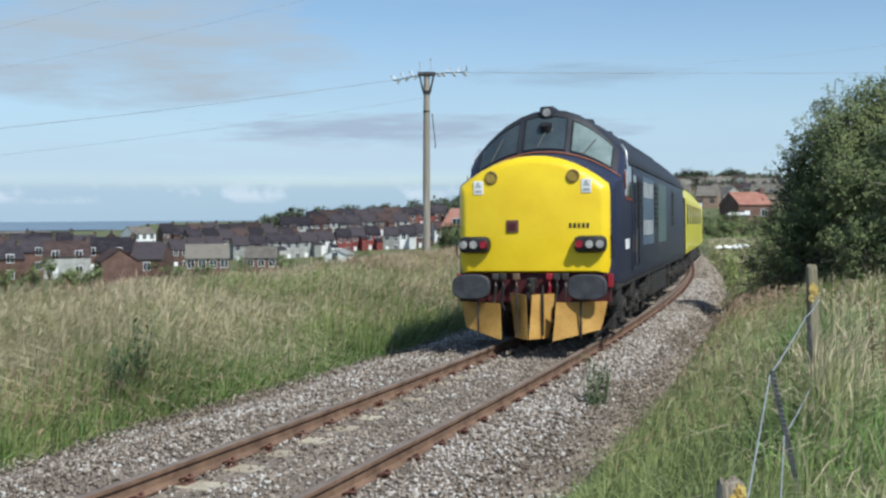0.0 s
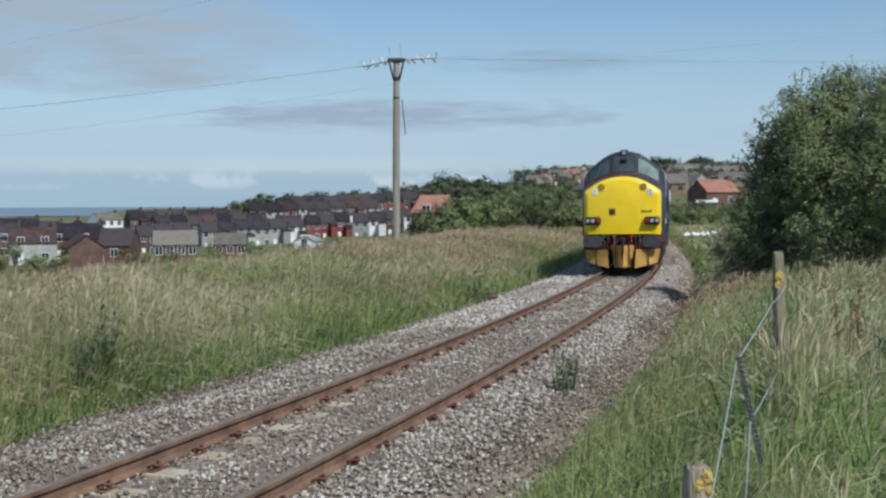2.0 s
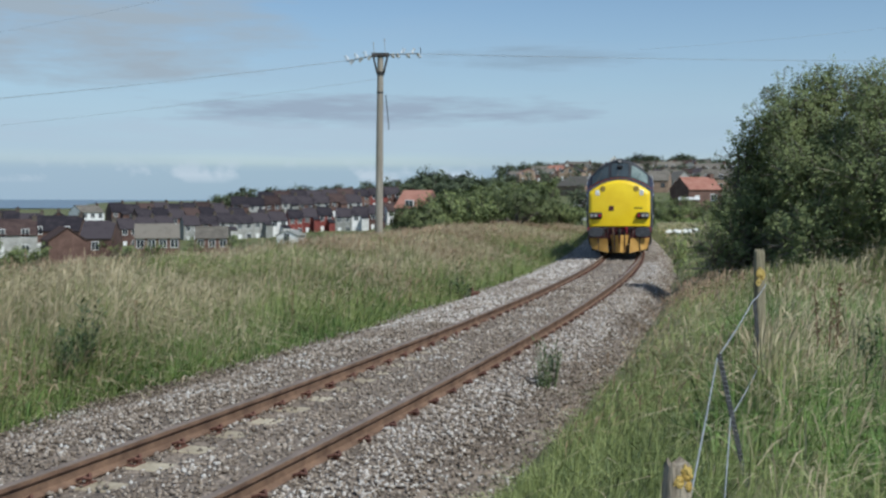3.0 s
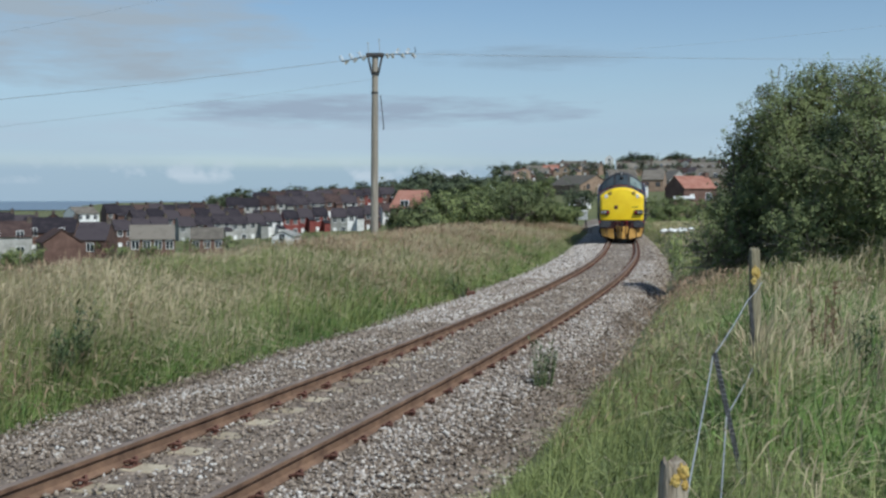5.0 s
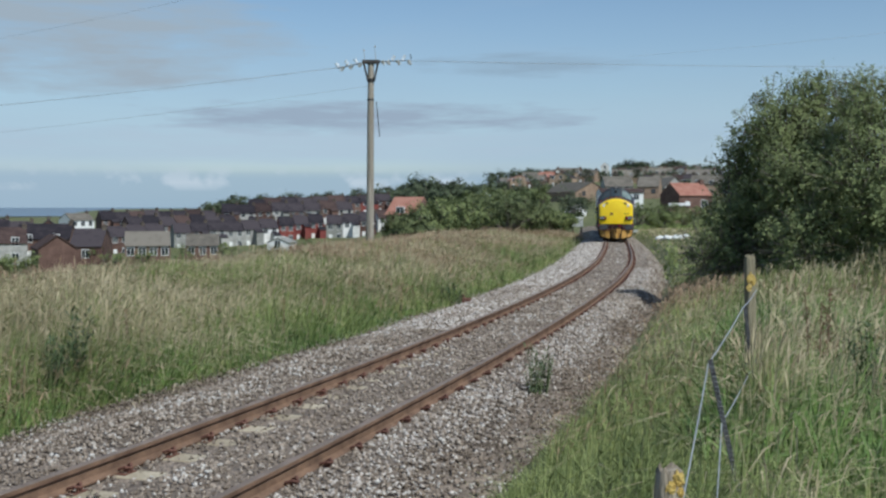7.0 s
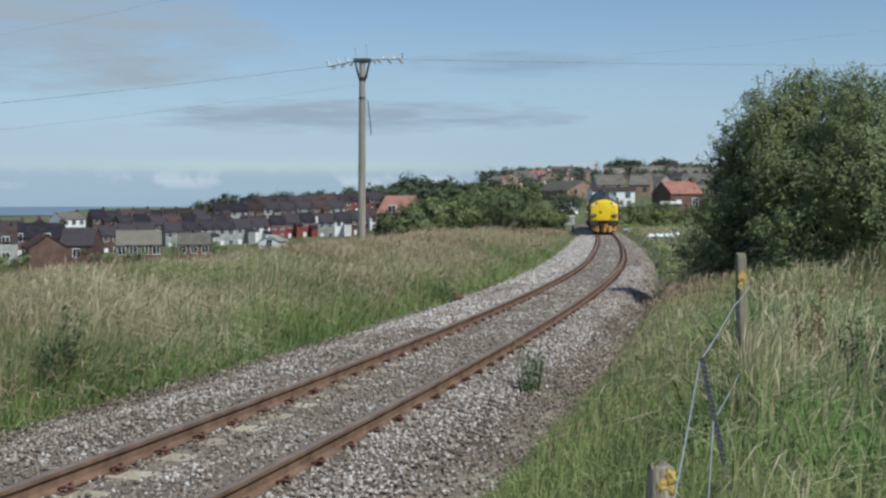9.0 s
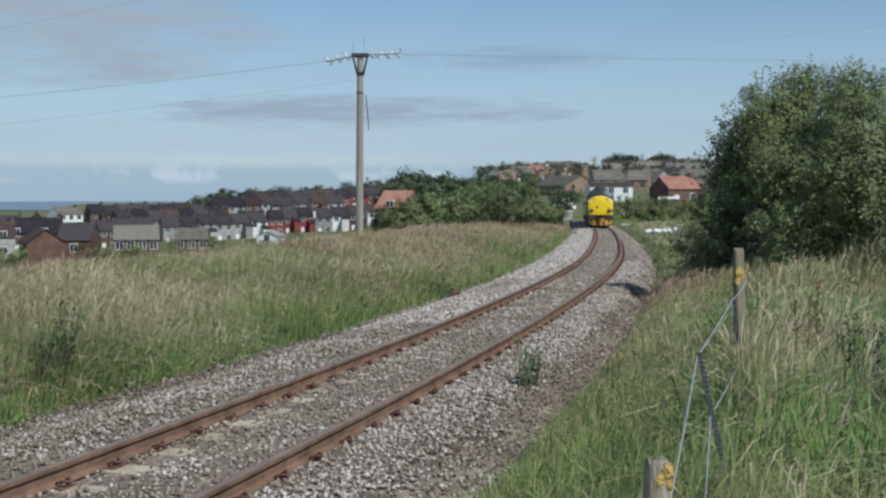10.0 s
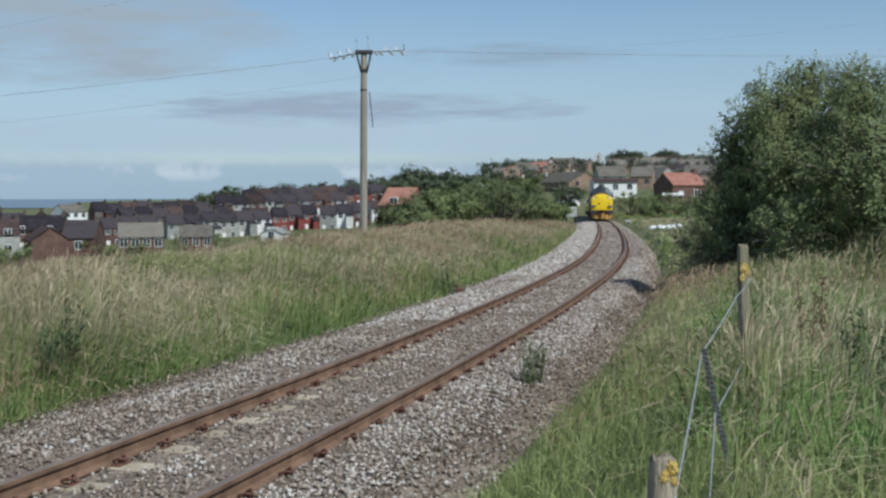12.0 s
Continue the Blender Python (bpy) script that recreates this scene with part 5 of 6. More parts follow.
def bush(name, x, y, lumps, leaf, n, label, seed, material=None, category="bush", group="", trunk=0.07):
    rng = random.Random(seed)
    ob = new(name)
    z = gz(x, y)
    ob.location = (x, y, z)
    tagged(ob, label, category, group)
    crown("crown", lumps, leaf, n, material or M_LEAF, ob, seed, 0.06, 1.6)
    bm = B()
    limbs(bm, Vector((rng.uniform(-0.2, 0.2), rng.uniform(-0.2, 0.2), -0.2)), [Vector(l[:3]) + Vector((0, 0, l[5] * 0.5)) for l in lumps[::2]], trunk, rng)
    part("trunk", bm, M_BARK, ob)
    return ob


def far_tree(name, b, r, h, w, seed, label, group, n=700, leaf=None, material=None):
    rng = random.Random(seed)
    x, y = bearing(b, r)
    ls = []
    for k in range(11):
        a, q = k * 2.4 + rng.uniform(-0.4, 0.4), rng.uniform(0.12, 0.36)
        g = rng.uniform(0.13, 0.24)
        ls.append((math.cos(a) * w * q, math.sin(a) * w * q, h * (rng.uniform(0.3, 0.80) - 0.55 * max(0, q - 0.24)), w * g, w * g, h * g * rng.uniform(0.8, 1.2)))
    ls.append((0, 0, h * 0.45, w * 0.38, w * 0.38, h * 0.4))
    return bush(name, x, y, ls, leaf or w * 0.035, n, label, seed, material or (M_WOOD if r > 300 or name == "round_tree" else M_LEAF_FAR), "tree" if "tree" in name else "bush", group, trunk=w * 0.03)


def larger(lumps, k=1.12):
    return [tuple(v * k for v in l) for l in lumps]


def build_plants():
    # tall hawthorn hedge beside the track
    x, y = bearing(18.4, 28.0)
    hawthorn(x, y, larger([(-0.22, 0, 0.75, 1.0, 1.0, 0.8), (-0.75, -0.2, 0.45, 0.5, 0.6, 0.45), (0.12, 0.2, 1.55, 0.7, 0.9, 0.85), (0.60, 0.3, 2.6, 0.62, 0.8, 0.85), (0.12, 0.2, 3.15, 0.16, 0.2, 0.5), (-0.30, 0.1, 2.72, 0.18, 0.25, 0.2),
                           (-0.05, 0.1, 2.35, 0.3, 0.4, 0.35), (1.05, 0.2, 2.0, 1.0, 1.0, 1.5), (1.0, 0.2, 3.2, 0.5, 0.6, 0.45), (0.9, -1.0, 0.8, 1.1, 0.8, 0.85), (0.3, -0.5, 1.7, 0.6, 0.6, 0.6)]),
             1900, "dense dark green hawthorn bush with a bare twiggy foot", 71, bare=0.85)
    x, y = bearing(22.3, 27.0)
    hawthorn(x, y, larger([(-0.75, 0.6, 3.25, 0.62, 0.8, 0.8), (-0.2, 0.7, 3.75, 0.45, 0.5, 0.5), (0.55, 0.7, 3.5, 0.8, 0.9, 0.85), (0.1, 0.7, 4.0, 0.22, 0.25, 0.35), (0.0, -0.1, 2.2, 1.4, 1.15, 1.2), (-0.7, -0.8, 2.0, 0.75, 0.7, 0.7), (0.6, -1.0, 1.9, 0.75, 0.7, 0.7), (-0.5, -1.3, 0.9, 1.3, 1.0, 0.95), (0.9, -1.3, 0.9, 1.2, 1.0, 1.0)]),
             2300, "tall leafy hawthorn bush with pale new shoots", 72, bare=0.25)
    x, y = bearing(26.0, 25.2)
    hawthorn(x, y, larger([(0.1, 0.7, 3.2, 1.0, 1.1, 0.95), (-0.6, 0.6, 3.5, 0.4, 0.5, 0.5), (-0.5, -0.2, 1.9, 1.3, 1.1, 1.3), (0.9, -0.2, 2.1, 1.4, 1.2, 1.5), (0.2, -0.9, 1.9, 0.8, 0.7, 0.7), (0.3, -1.2, 0.8, 1.5, 1.0, 0.95)]),
             1500, "tall leafy hawthorn bush in the hedge", 73, leaf=0.036)
    # hedge between meadow and town
    for k, (b, r, h, w) in enumerate(((1.2, 70, 2.2, 4.0), (2.6, 74, 2.9, 4.6), (4.0, 80, 3.0, 5.0), (5.2, 92, 3.4, 6.0), (6.5, 88, 4.2, 6.5), (7.6, 95, 4.0, 5.5), (8.6, 105, 3.0, 5.0), (9.3, 118, 2.6, 4.5), (3.3, 98, 4.0, 6.0))):
        far_tree("hedge_bush", b, r, h, w, 80 + k, ("deep" if k in (0, 4, 5, 8) else "light") + " green rounded hedge bush at the meadow's edge", "hedge bushes", 5500, leaf=0.088, material=M_DEEP if k in (0, 4, 5, 8) else None)
    # beyond the field on the bank side
    for k, (b, r, h, w) in enumerate(((13.2, 160, 3.6, 6.0), (13.9, 165, 4.0, 7.0), (14.8, 168, 3.6, 6.0), (15.6, 160, 2.8, 5.0), (16.6, 150, 2.8, 5), (17.8, 130, 2.6, 5), (14.4, 130, 2.0, 5))):
        far_tree("hedge_bush", b, r, h, w, 95 + k, "dark green hedge bush at the field's end", "hedge bushes", 3000, leaf=0.09)
    far_tree("round_tree", 10.0, 190, 6.5, 7.0, 110, "small dark round tree before the houses", "", 1500, leaf=0.22)
    # woods on the ridge
    for k in range(20):
        b = -8.6 + k * 0.52
        far_tree("ridge_tree", b, 560 + 25 * (k % 3), 7.4 + 2.0 * ((k * 7) % 3), 15, 120 + k, "dark tree on the ridge behind the town", "ridge trees", 1300, leaf=0.5)
    for k in range(11):
        far_tree("wood_tree", 1.3 + 0.42 * k, 380 + 18 * (k % 4), (10, 14, 13, 10, 9, 10, 10, 9, 8, 8, 7)[k], 14, 150 + k, "dark broad tree in the wood below the ridge", "wood trees", 2200, leaf=0.5)
    for k in range(9):
        far_tree("wood_tree", 1.6 + 0.62 * k, 210 + 14 * (k % 3), 6 + 1.5 * (k % 2), 9, 190 + k, "green tree in the valley behind the hedge", "wood trees", 3600, leaf=0.19)
    for k in range(14):
        far_tree("ridge_tree", 12.2 + 0.36 * k, 640, (8, 10, 11, 10, 9, 5, 8, 10, 9, 8, 4, 3, 6, 5)[k], 9, 170 + k, "dark tree on the hilltop skyline", "ridge trees", 900, leaf=0.5)
    for k in range(12):
        far_tree("ridge_tree", 5.6 + 0.45 * k, 630, (10, 11, 9, 10, 8, 9, 7, 5, 6, 4, 6, 5)[k], 11, 230 + k, "small dark tree on the hilltop skyline", "ridge trees", 500, leaf=0.55)
    for k in range(26):
        far_tree("hillside_tree", 5.2 + (k * 4.37) % 12.2, 340 + (k * 53) % 200, 4.5 + (k * 3) % 4, 6.5, 400 + k, "dark green tree among the hillside houses", "hillside trees", 500, leaf=0.32)
    for k in range(6):
        far_tree("wood_tree", 5.0 + 0.62 * k, 265 + 12 * (k % 3), (8, 7, 8, 6, 6, 6, 5, 5, 5)[k], 9, 440 + k, "green tree on the slope below the houses", "wood trees", 2000, leaf=0.24)
    for k, (b, r, h) in enumerate(((-17.6, 150, 3.6), (-18.9, 148, 2.8), (-20.4, 150, 3.4), (-21.6, 155, 3.0), (-13.4, 160, 2.6), (-22.7, 150, 3.3), (-19.6, 190, 4.6))):
        far_tree("garden_tree", b, r, h, 3.0, 260 + k, "dark green garden tree below the meadow", "garden trees", 900, leaf=0.13)
    for k in range(8):
        far_tree("garden_tree", -18.5 + 2.1 * k, 150 + 20 * (k % 3), 3.4, 4.0, 210 + k, "small dark garden tree among the houses", "garden trees", 500, leaf=0.16)
    # weeds on the ballast and in the meadow
    for k, (x, y, h) in enumerate(((1.90, 13.2, 0.72), (1.99, 13.3, 0.55), (1.82, 13.1, 0.46))):
        weed(x, y, h, 300 + k, lift=float(track_z(y)) - 0.26)
    for k, (b, r, h) in enumerate(((-16.0, 14.9, 0.95), (-15.5, 15.1, 1.15), (-16.5, 14.6, 0.85), (-16.2, 14.4, 0.7), (3.6, 28.0, 0.95), (3.2, 28.6, 0.8), (4.1, 27.4, 0.7), (24.3, 8.6, 0.7), (25.2, 8.2, 0.65), (24.8, 9.4, 0.75), (25.6, 9.0, 0.7), (23.7, 9.6, 0.6), (26.1, 7.6, 0.6))):
        x, y = bearing(b, r)
        weed(x, y, h, 310 + k, dark=True)
    for k, (b, r, h) in enumerate(((22.2, 9.0, 0.85), (22.6, 9.2, 0.95), (22.9, 8.8, 0.8), (21.9, 9.6, 0.9), (-12.9, 17.5, 0.8), (-5.2, 20.0, 0.85), (1.0, 25.0, 0.8))):
        x, y = bearing(b, r)
        dock(x, y, h, 340 + k)


def dock(x, y, h, seed):
    """A dry dock: a straight stem with a rusty spire of seeds and a few broad leaves at its foot."""
    rng = random.Random(seed)
    ob = new("dock_plant")
    ob.location = (x, y, gz(x, y))
    tagged(ob, "dry brown dock spire standing in the grass", "weed", "dock plants")
    tip = Vector((rng.uniform(-0.1, 0.1) * h, rng.uniform(-0.1, 0.1) * h, h))
    part("stem", tube(B(), (0, 0, -0.1), tip, 0.008, 0.004, 6), M_RUSSET, ob)
    sd, lf = B(), B()
    for k in range(70):
        c = tip * rng.uniform(0.5, 1.0) + Vector((rng.gauss(0, 0.02), rng.gauss(0, 0.02), 0))
        r = rng.uniform(0.006, 0.012)
        sd.faces.new([sd.verts.new(c + Vector(q) * r) for q in ((1, 0, -0.6), (0, 1, 0.8), (-1, -0.4, 0))])
        sd.faces.new([sd.verts.new(c + Vector(q) * r) for q in ((0, 1, -0.6), (-1, 0, 0.8), (0.4, -1, 0))])
    for k in range(6):
        a = k * 1.05 + rng.uniform(-0.3, 0.3)
        d, w = Vector((math.cos(a), math.sin(a), 0.7)) * h * 0.28, Vector((-math.sin(a), math.cos(a), 0)) * h * 0.05
        lf.faces.new([lf.verts.new(q) for q in (Vector((0, 0, 0.02)), d * 0.5 + w, d, d * 0.5 - w)])
    tagged(part("seed_spire", sd, M_DOCK, ob, "rust-brown seeds"), "rust-brown dry dock seeds", kind="stuff")
    part("foliage", lf, M_WEED, ob)


def weed(x, y, h, seed, dark=False, lift=None):
    rng = random.Random(seed)
    ob = new("weed")
    ob.location = (x, y, gz(x, y) if lift is None else lift)
    tagged(ob, "dark thistle-like weed in the grass" if dark else "green leafy weed growing in the ballast", "weed")
    lf = B()
    for k in range(6):
        t = Vector((rng.uniform(-0.2, 0.2) * h, rng.uniform(-0.2, 0.2) * h, h * rng.uniform(0.6, 1.0)))
        part("stem", tube(B(), (0, 0, -0.1), t, 0.008, 0.003, 5), M_WEED, ob)
        for i in range(26):
            c = t * (0.15 + 0.85 * i / 26)
            d = Vector((rng.uniform(-1, 1), rng.uniform(-1, 1), rng.uniform(0, 0.7))).normalized() * h * rng.uniform(0.07, 0.17)
            w = d.cross(Vector((0, 0, 1))).normalized() * h * 0.016
            lf.faces.new([lf.verts.new(q) for q in (c, c + d * 0.5 + w, c + d, c + d * 0.5 - w)])
    part("foliage", lf, M_DARKWEED if dark else M_WEED, ob)


# ---------------------------------------------------------------- houses
def house(x, y, z, turn, w, d, eave, rise, wall, roof, chimneys=1, floors=2, cols=2, gable_front=False, label="", group="", name="terraced_house", door=True, white_trim=True, kick=0, wing=False):
    ob = new(name)
    ob.matrix_basis = pose(x, y, z, 0, 0, turn)
    tagged(ob, label, "house", group)
    bm = B()
    if gable_front:
        prof = [(-w / 2, -3), (w / 2, -3), (w / 2, eave), (0, eave + rise), (-w / 2, eave)]
        loft(bm, [[Vector((px, yy, pz)) for px, pz in prof] for yy in (0, d)])
    else:
        prof = [(0, -3), (d, -3), (d, eave), (d / 2, eave + rise), (0, eave)]
        loft(bm, [[Vector((xx, py, pz)) for py, pz in prof] for xx in (-w / 2, w / 2)])
    part("wall", bm, wall, ob)
    bm = B()
    t, o = 0.16, 0.25
    half = (w if gable_front else d) / 2
    sl = rise / half
    sec = [(-half - o, eave - sl * o), (0, eave + rise), (half + o, eave - sl * o)]
    up = [(a, b + 0.02) for a, b in sec] + [(a, b + t) for a, b in sec[::-1]]
    ln = d if gable_front else w
    rings = []
    for q in (-0.03 if not gable_front else -0.2, ln + 0.03):
        rings.append([Vector((a, q, b)) if gable_front else Vector((q - w / 2, a + d / 2, b)) for a, b in up])
    loft(bm, rings)
    part("roof", bm, roof, ob)
    for k in range(chimneys):
        cx = (w / 2 - 0.35) if k == 0 else -(w / 2 - 0.35)
        cx, cy = (0.0, 0.6 + 2 * k) if gable_front else (cx, d / 2)
        bm = B()
        box(bm, cx - 0.35, cx + 0.35, cy - 0.55, cy + 0.55, eave + rise * 0.6, eave + rise + 0.65)
        box(bm, cx - 0.42, cx + 0.42, cy - 0.62, cy + 0.62, eave + rise + 0.52, eave + rise + 0.65)
        ch = part("chimney", bm, M_BRICK if kick else M_POT, ob)
        for q in (-0.3, 0.3):
            part("chimney_pot", tube(B(), (cx, cy + q, eave + rise + 0.63), (cx, cy + q, eave + rise + 0.95), 0.13, 0.11, 8), M_POT, ch)
    if wing:
        ww, wd2, wh = w * 0.42, 3.2, eave * (0.62 if wing == 1 else 0.85)
        bm = B()
        prof = [(-wd2, -3), (0.0, -3), (0.0, wh + 0.7), (-wd2, wh)]
        loft(bm, [[Vector((xx, py, pz)) for py, pz in prof] for xx in (w / 2 - ww, w / 2 - 0.1)])
        wg = part("rear_wing", bm, wall, ob)
        bm = B()
        prof = [(-wd2 - 0.2, wh + 0.0), (0.0, wh + 0.74), (0.0, wh + 0.86), (-wd2 - 0.2, wh + 0.12)]
        loft(bm, [[Vector((xx, py, pz)) for py, pz in prof] for xx in (w / 2 - ww - 0.1, w / 2)])
        part("wing_roof", bm, roof, wg)
    for fl in range(floors):
        for c in range(cols):
            wx = (c - (cols - 1) / 2) * w / cols
            zz = 1.0 + fl * 2.6
            if fl == 0 and door and c == 0:
                bm = B()
                box(bm, wx - 0.45, wx + 0.45, -0.05, 0.1, 0, 2.1)
                part("door", bm, M_WHITE, ob)
                continue
            bm = B()
            box(bm, wx - 0.62, wx + 0.62, -0.05, 0.1, zz - 0.08, zz + 1.40)
            wd = part("window", bm, M_WHITE if white_trim else wall, ob)
            bm = B()
            for q in (-0.29, 0.29):
                box(bm, wx + q - 0.25, wx + q + 0.25, -0.075, 0.0, zz + 0.02, zz + 1.30)
            part("pane", bm, M_PANE, wd)
    return ob


def terrace(b0, r0, b1, r1, n, z0, z1, walls, roof, label, eave=5.0, rise=2.3, depth=7.5, **kw):
    p, q = Vector((*bearing(b0, r0), 0)), Vector((*bearing(b1, r1), 0))
    w = (q - p).length / n
    turn = math.degrees(math.atan2(q.y - p.y, q.x - p.x))
    for k in range(n):
        c = p.lerp(q, (k + 0.5) / n)
        z = z0 + (z1 - z0) * (k + 0.5) / n + 0.22 * ((k * 7 + n) % 3 - 1)
        wall, word = walls[k % len(walls)]
        tiles = (roof, roof, M_BROWNTILE, M_SLATE)[(k * 5 + n) % 4]
        house(c.x, c.y, z, turn, w, depth, eave, rise, wall, tiles, wing=(0, 1, 2)[(k * 2 + n) % 3], label=word + " " + label, group="terraced houses", **kw)


def single(b, r, z, **kw):
    x, y = bearing(b, r)
    house(x, y, z, -b + kw.pop("swing", 0), label=kw.pop("label"), **kw)


def build_town():
    white, grey, brick = (M_RENDER, "white rendered"), (M_GREYWALL, "grey rendered"), (M_BRICK, "brown brick")
    red = (M_REDBRICK, "red brick")
    # nearest terraces below the meadow
    terrace(-10.6, 285, -8.0, 287, 3, -9.9, -9.6, [grey, brick, grey], M_SLATE, "terraced house with a dark slate roof")
    terrace(-8.0, 287, -5.35, 290, 3, -9.4, -9.2, [grey, grey, white], M_SLATE, "terraced house with a dark slate roof")
    terrace(-5.3, 300, -3.0, 302, 3, -8.4, -8.0, [red, red, red], M_SLATE, "terraced house with white-framed windows")
    terrace(-2.9, 300, -0.3, 300, 3, -8.0, -7.4, [grey, white, brick], M_SLATE, "terraced house with a dark slate roof")
    terrace(-0.2, 310, 1.4, 312, 2, -7.0, -6.6, [white, brick], M_SLATE, "terraced house behind the pole")
    terrace(-13.7, 265, -11.0, 268, 3, -10.2, -10.0, [brick, brick, grey], M_SLATE, "terraced house with a dark slate roof")
    # rows behind, mostly roofs
    terrace(-14.1, 335, -8.4, 345, 8, -7.6, -7.2, [brick, brick, grey], M_SLATE, "terraced house in the row behind", eave=5.0, rise=2.6)
    terrace(-12.8, 305, -7.4, 315, 7, -8.6, -8.2, [brick, grey], M_SLATE, "terraced house half hidden by roofs", eave=5.0, rise=2.4)
    terrace(-8.2, 350, -1.5, 355, 8, -5.6, -4.2, [brick, grey], M_SLATE, "terraced house in the row behind", eave=5.0, rise=2.6, chimneys=1)
    terrace(-6.8, 400, 0.5, 410, 9, -3.4, -1.6, [brick, red], M_SLATE, "terraced house in the highest row", eave=5.0, rise=2.6, chimneys=1)
    # cluster at the foot of the slope
    single(-15.0, 330, -7.6, w=7.0, d=8, eave=5.2, rise=1.9, wall=M_WHITE, roof=M_GREYTILE, cols=3, label="bright white house with a grey tile roof", name="detached_house", swing=26)
    single(-16.2, 165, -6.9, w=5.2, d=8, eave=2.7, rise=1.8, wall=M_BRICK, roof=M_BROWNTILE, cols=0, floors=0, gable_front=True, door=False, chimneys=0, label="brown brick gable end of a low house", name="detached_house", swing=8)
    single(-14.9, 190, -7.7, w=5.2, d=9, eave=2.9, rise=2.7, wall=M_BRICK, roof=M_SLATE, cols=1, floors=1, door=False, label="low house with a large dark slate roof", name="detached_house", swing=-12)
    single(-16.9, 200, -8.0, w=9, d=8, eave=4.2, rise=2.4, wall=M_BRICK, roof=M_SLATE, cols=2, label="brown brick house with a dark slate roof", name="detached_house", swing=-10)
    single(-18.7, 195, -8.3, w=7.5, d=8, eave=4.0, rise=2.4, wall=M_GREYWALL, roof=M_BROWNTILE, cols=2, label="grey rendered house with a dark brown roof", name="detached_house")
    single(-16.6, 250, -8.7, w=7, d=8, eave=4.8, rise=2.6, wall=M_BRICK, roof=M_SLATE, cols=2, gable_front=True, chimneys=1, label="tall brown brick house", name="detached_house")
    single(-18.6, 260, -9.0, w=12, d=8, eave=4.8, rise=2.4, wall=M_BRICK, roof=M_SLATE, cols=3, chimneys=2, label="brown brick house with a slate roof", name="detached_house")
    single(-15.4, 285, -11.4, w=9, d=8, eave=4.6, rise=2.2, wall=M_BRICK, roof=M_SLATE, cols=3, chimneys=2, label="dark brick house with a slate roof", name="detached_house")
    single(-19.5, 230, -8.0, w=9, d=8, eave=4.6, rise=2.6, wall=M_GREYWALL, roof=M_SLATE, cols=3, chimneys=2, label="grey house with a slate roof", name="detached_house")
    single(-20.6, 215, -8.2, w=9, d=8, eave=4.2, rise=2.4, wall=M_BRICK, roof=M_SLATE, cols=2, chimneys=2, label="dark brick house with a slate roof", name="detached_house", swing=-14)
    single(-22.0, 190, -8.6, w=9, d=8, eave=4.2, rise=2.2, wall=M_BRICK, roof=M_SLATE, cols=2, chimneys=1, label="brown brick house with a slate roof", name="detached_house", swing=8)
    single(-23.8, 205, -8.4, w=10, d=8, eave=4.4, rise=2.2, wall=M_BRICK, roof=M_BROWNTILE, cols=2, chimneys=2, label="brown brick house with a brown roof", name="detached_house")
    single(-20.9, 300, -8.4, w=11, d=8, eave=4.4, rise=2.2, wall=M_BRICK, roof=M_SLATE, cols=3, chimneys=2, label="dark brick house with a slate roof", name="detached_house", swing=20)
    single(-22.8, 290, -8.6, w=12, d=8, eave=4.2, rise=2.2, wall=M_BRICK, roof=M_BROWNTILE, cols=3, chimneys=1, label="brown brick house with a brown roof", name="detached_house", swing=-8)
    for b, r in ((-22.3, 420), (-20.4, 430)):
        single(b, r, -7.0, w=15, d=9, eave=3.8, rise=0.6, wall=M_WHITE, roof=M_GREYTILE, cols=4, floors=1, chimneys=0, door=False, label="long white low building by the shore", name="white_building", swing=6)
    single(-11.9, 185, -7.2, w=7.2, d=7, eave=2.6, rise=2.1, wall=M_BRICK, roof=M_GREYTILE, cols=4, floors=1, door=False, chimneys=0, label="brick bungalow with a grey-brown tile roof", name="bungalow")
    single(-9.2, 205, -8.0, w=6.0, d=7, eave=2.6, rise=1.9, wall=M_BRICK, roof=M_GREYTILE, cols=3, floors=1, door=False, chimneys=0, label="brick bungalow with a grey-brown tile roof", name="bungalow")
    single(-5.4, 215, -7.2, w=4.2, d=5, eave=1.9, rise=0.9, wall=M_RENDER, roof=M_GREYWALL, cols=1, floors=1, door=False, chimneys=0, gable_front=True, label="low white garage with a pale roof", name="garage", swing=-20)
    single(0.95, 150, -3.2, w=4.4, d=6, eave=4.0, rise=2.2, wall=M_BRICK, roof=M_REDTILE, cols=1, door=False, chimneys=0, label="brick house with a red tile roof", name="detached_house", swing=-24)
    # hillside
    single(10.9, 300, 0.9, w=10.5, d=16, eave=4.6, rise=2.7, wall=M_TANBRICK, roof=M_GREYTILE, cols=2, gable_front=True, chimneys=0, door=False, white_trim=False, label="tan brick house showing its gable", name="detached_house", swing=34)
    single(12.45, 245, 2.2, w=9.4, d=7, eave=2.6, rise=0.8, wall=M_WHITE, roof=M_BROWNTILE, cols=3, floors=1, chimneys=0, door=False, white_trim=False, label="long low white building with a brown roof", name="white_building", swing=10)
    single(13.75, 310, 1.6, w=6.0, d=9, eave=5.6, rise=2.6, wall=M_TANBRICK, roof=M_GREYTILE, cols=2, chimneys=0, door=False, white_trim=False, label="tan brick house with small dark windows", name="detached_house", swing=-6)
    single(12.3, 330, 2.6, w=8.5, d=8, eave=5.0, rise=2.9, wall=M_GREYWALL, roof=M_GREYTILE, cols=2, chimneys=0, label="brown-roofed house on the hillside", name="detached_house", swing=12)
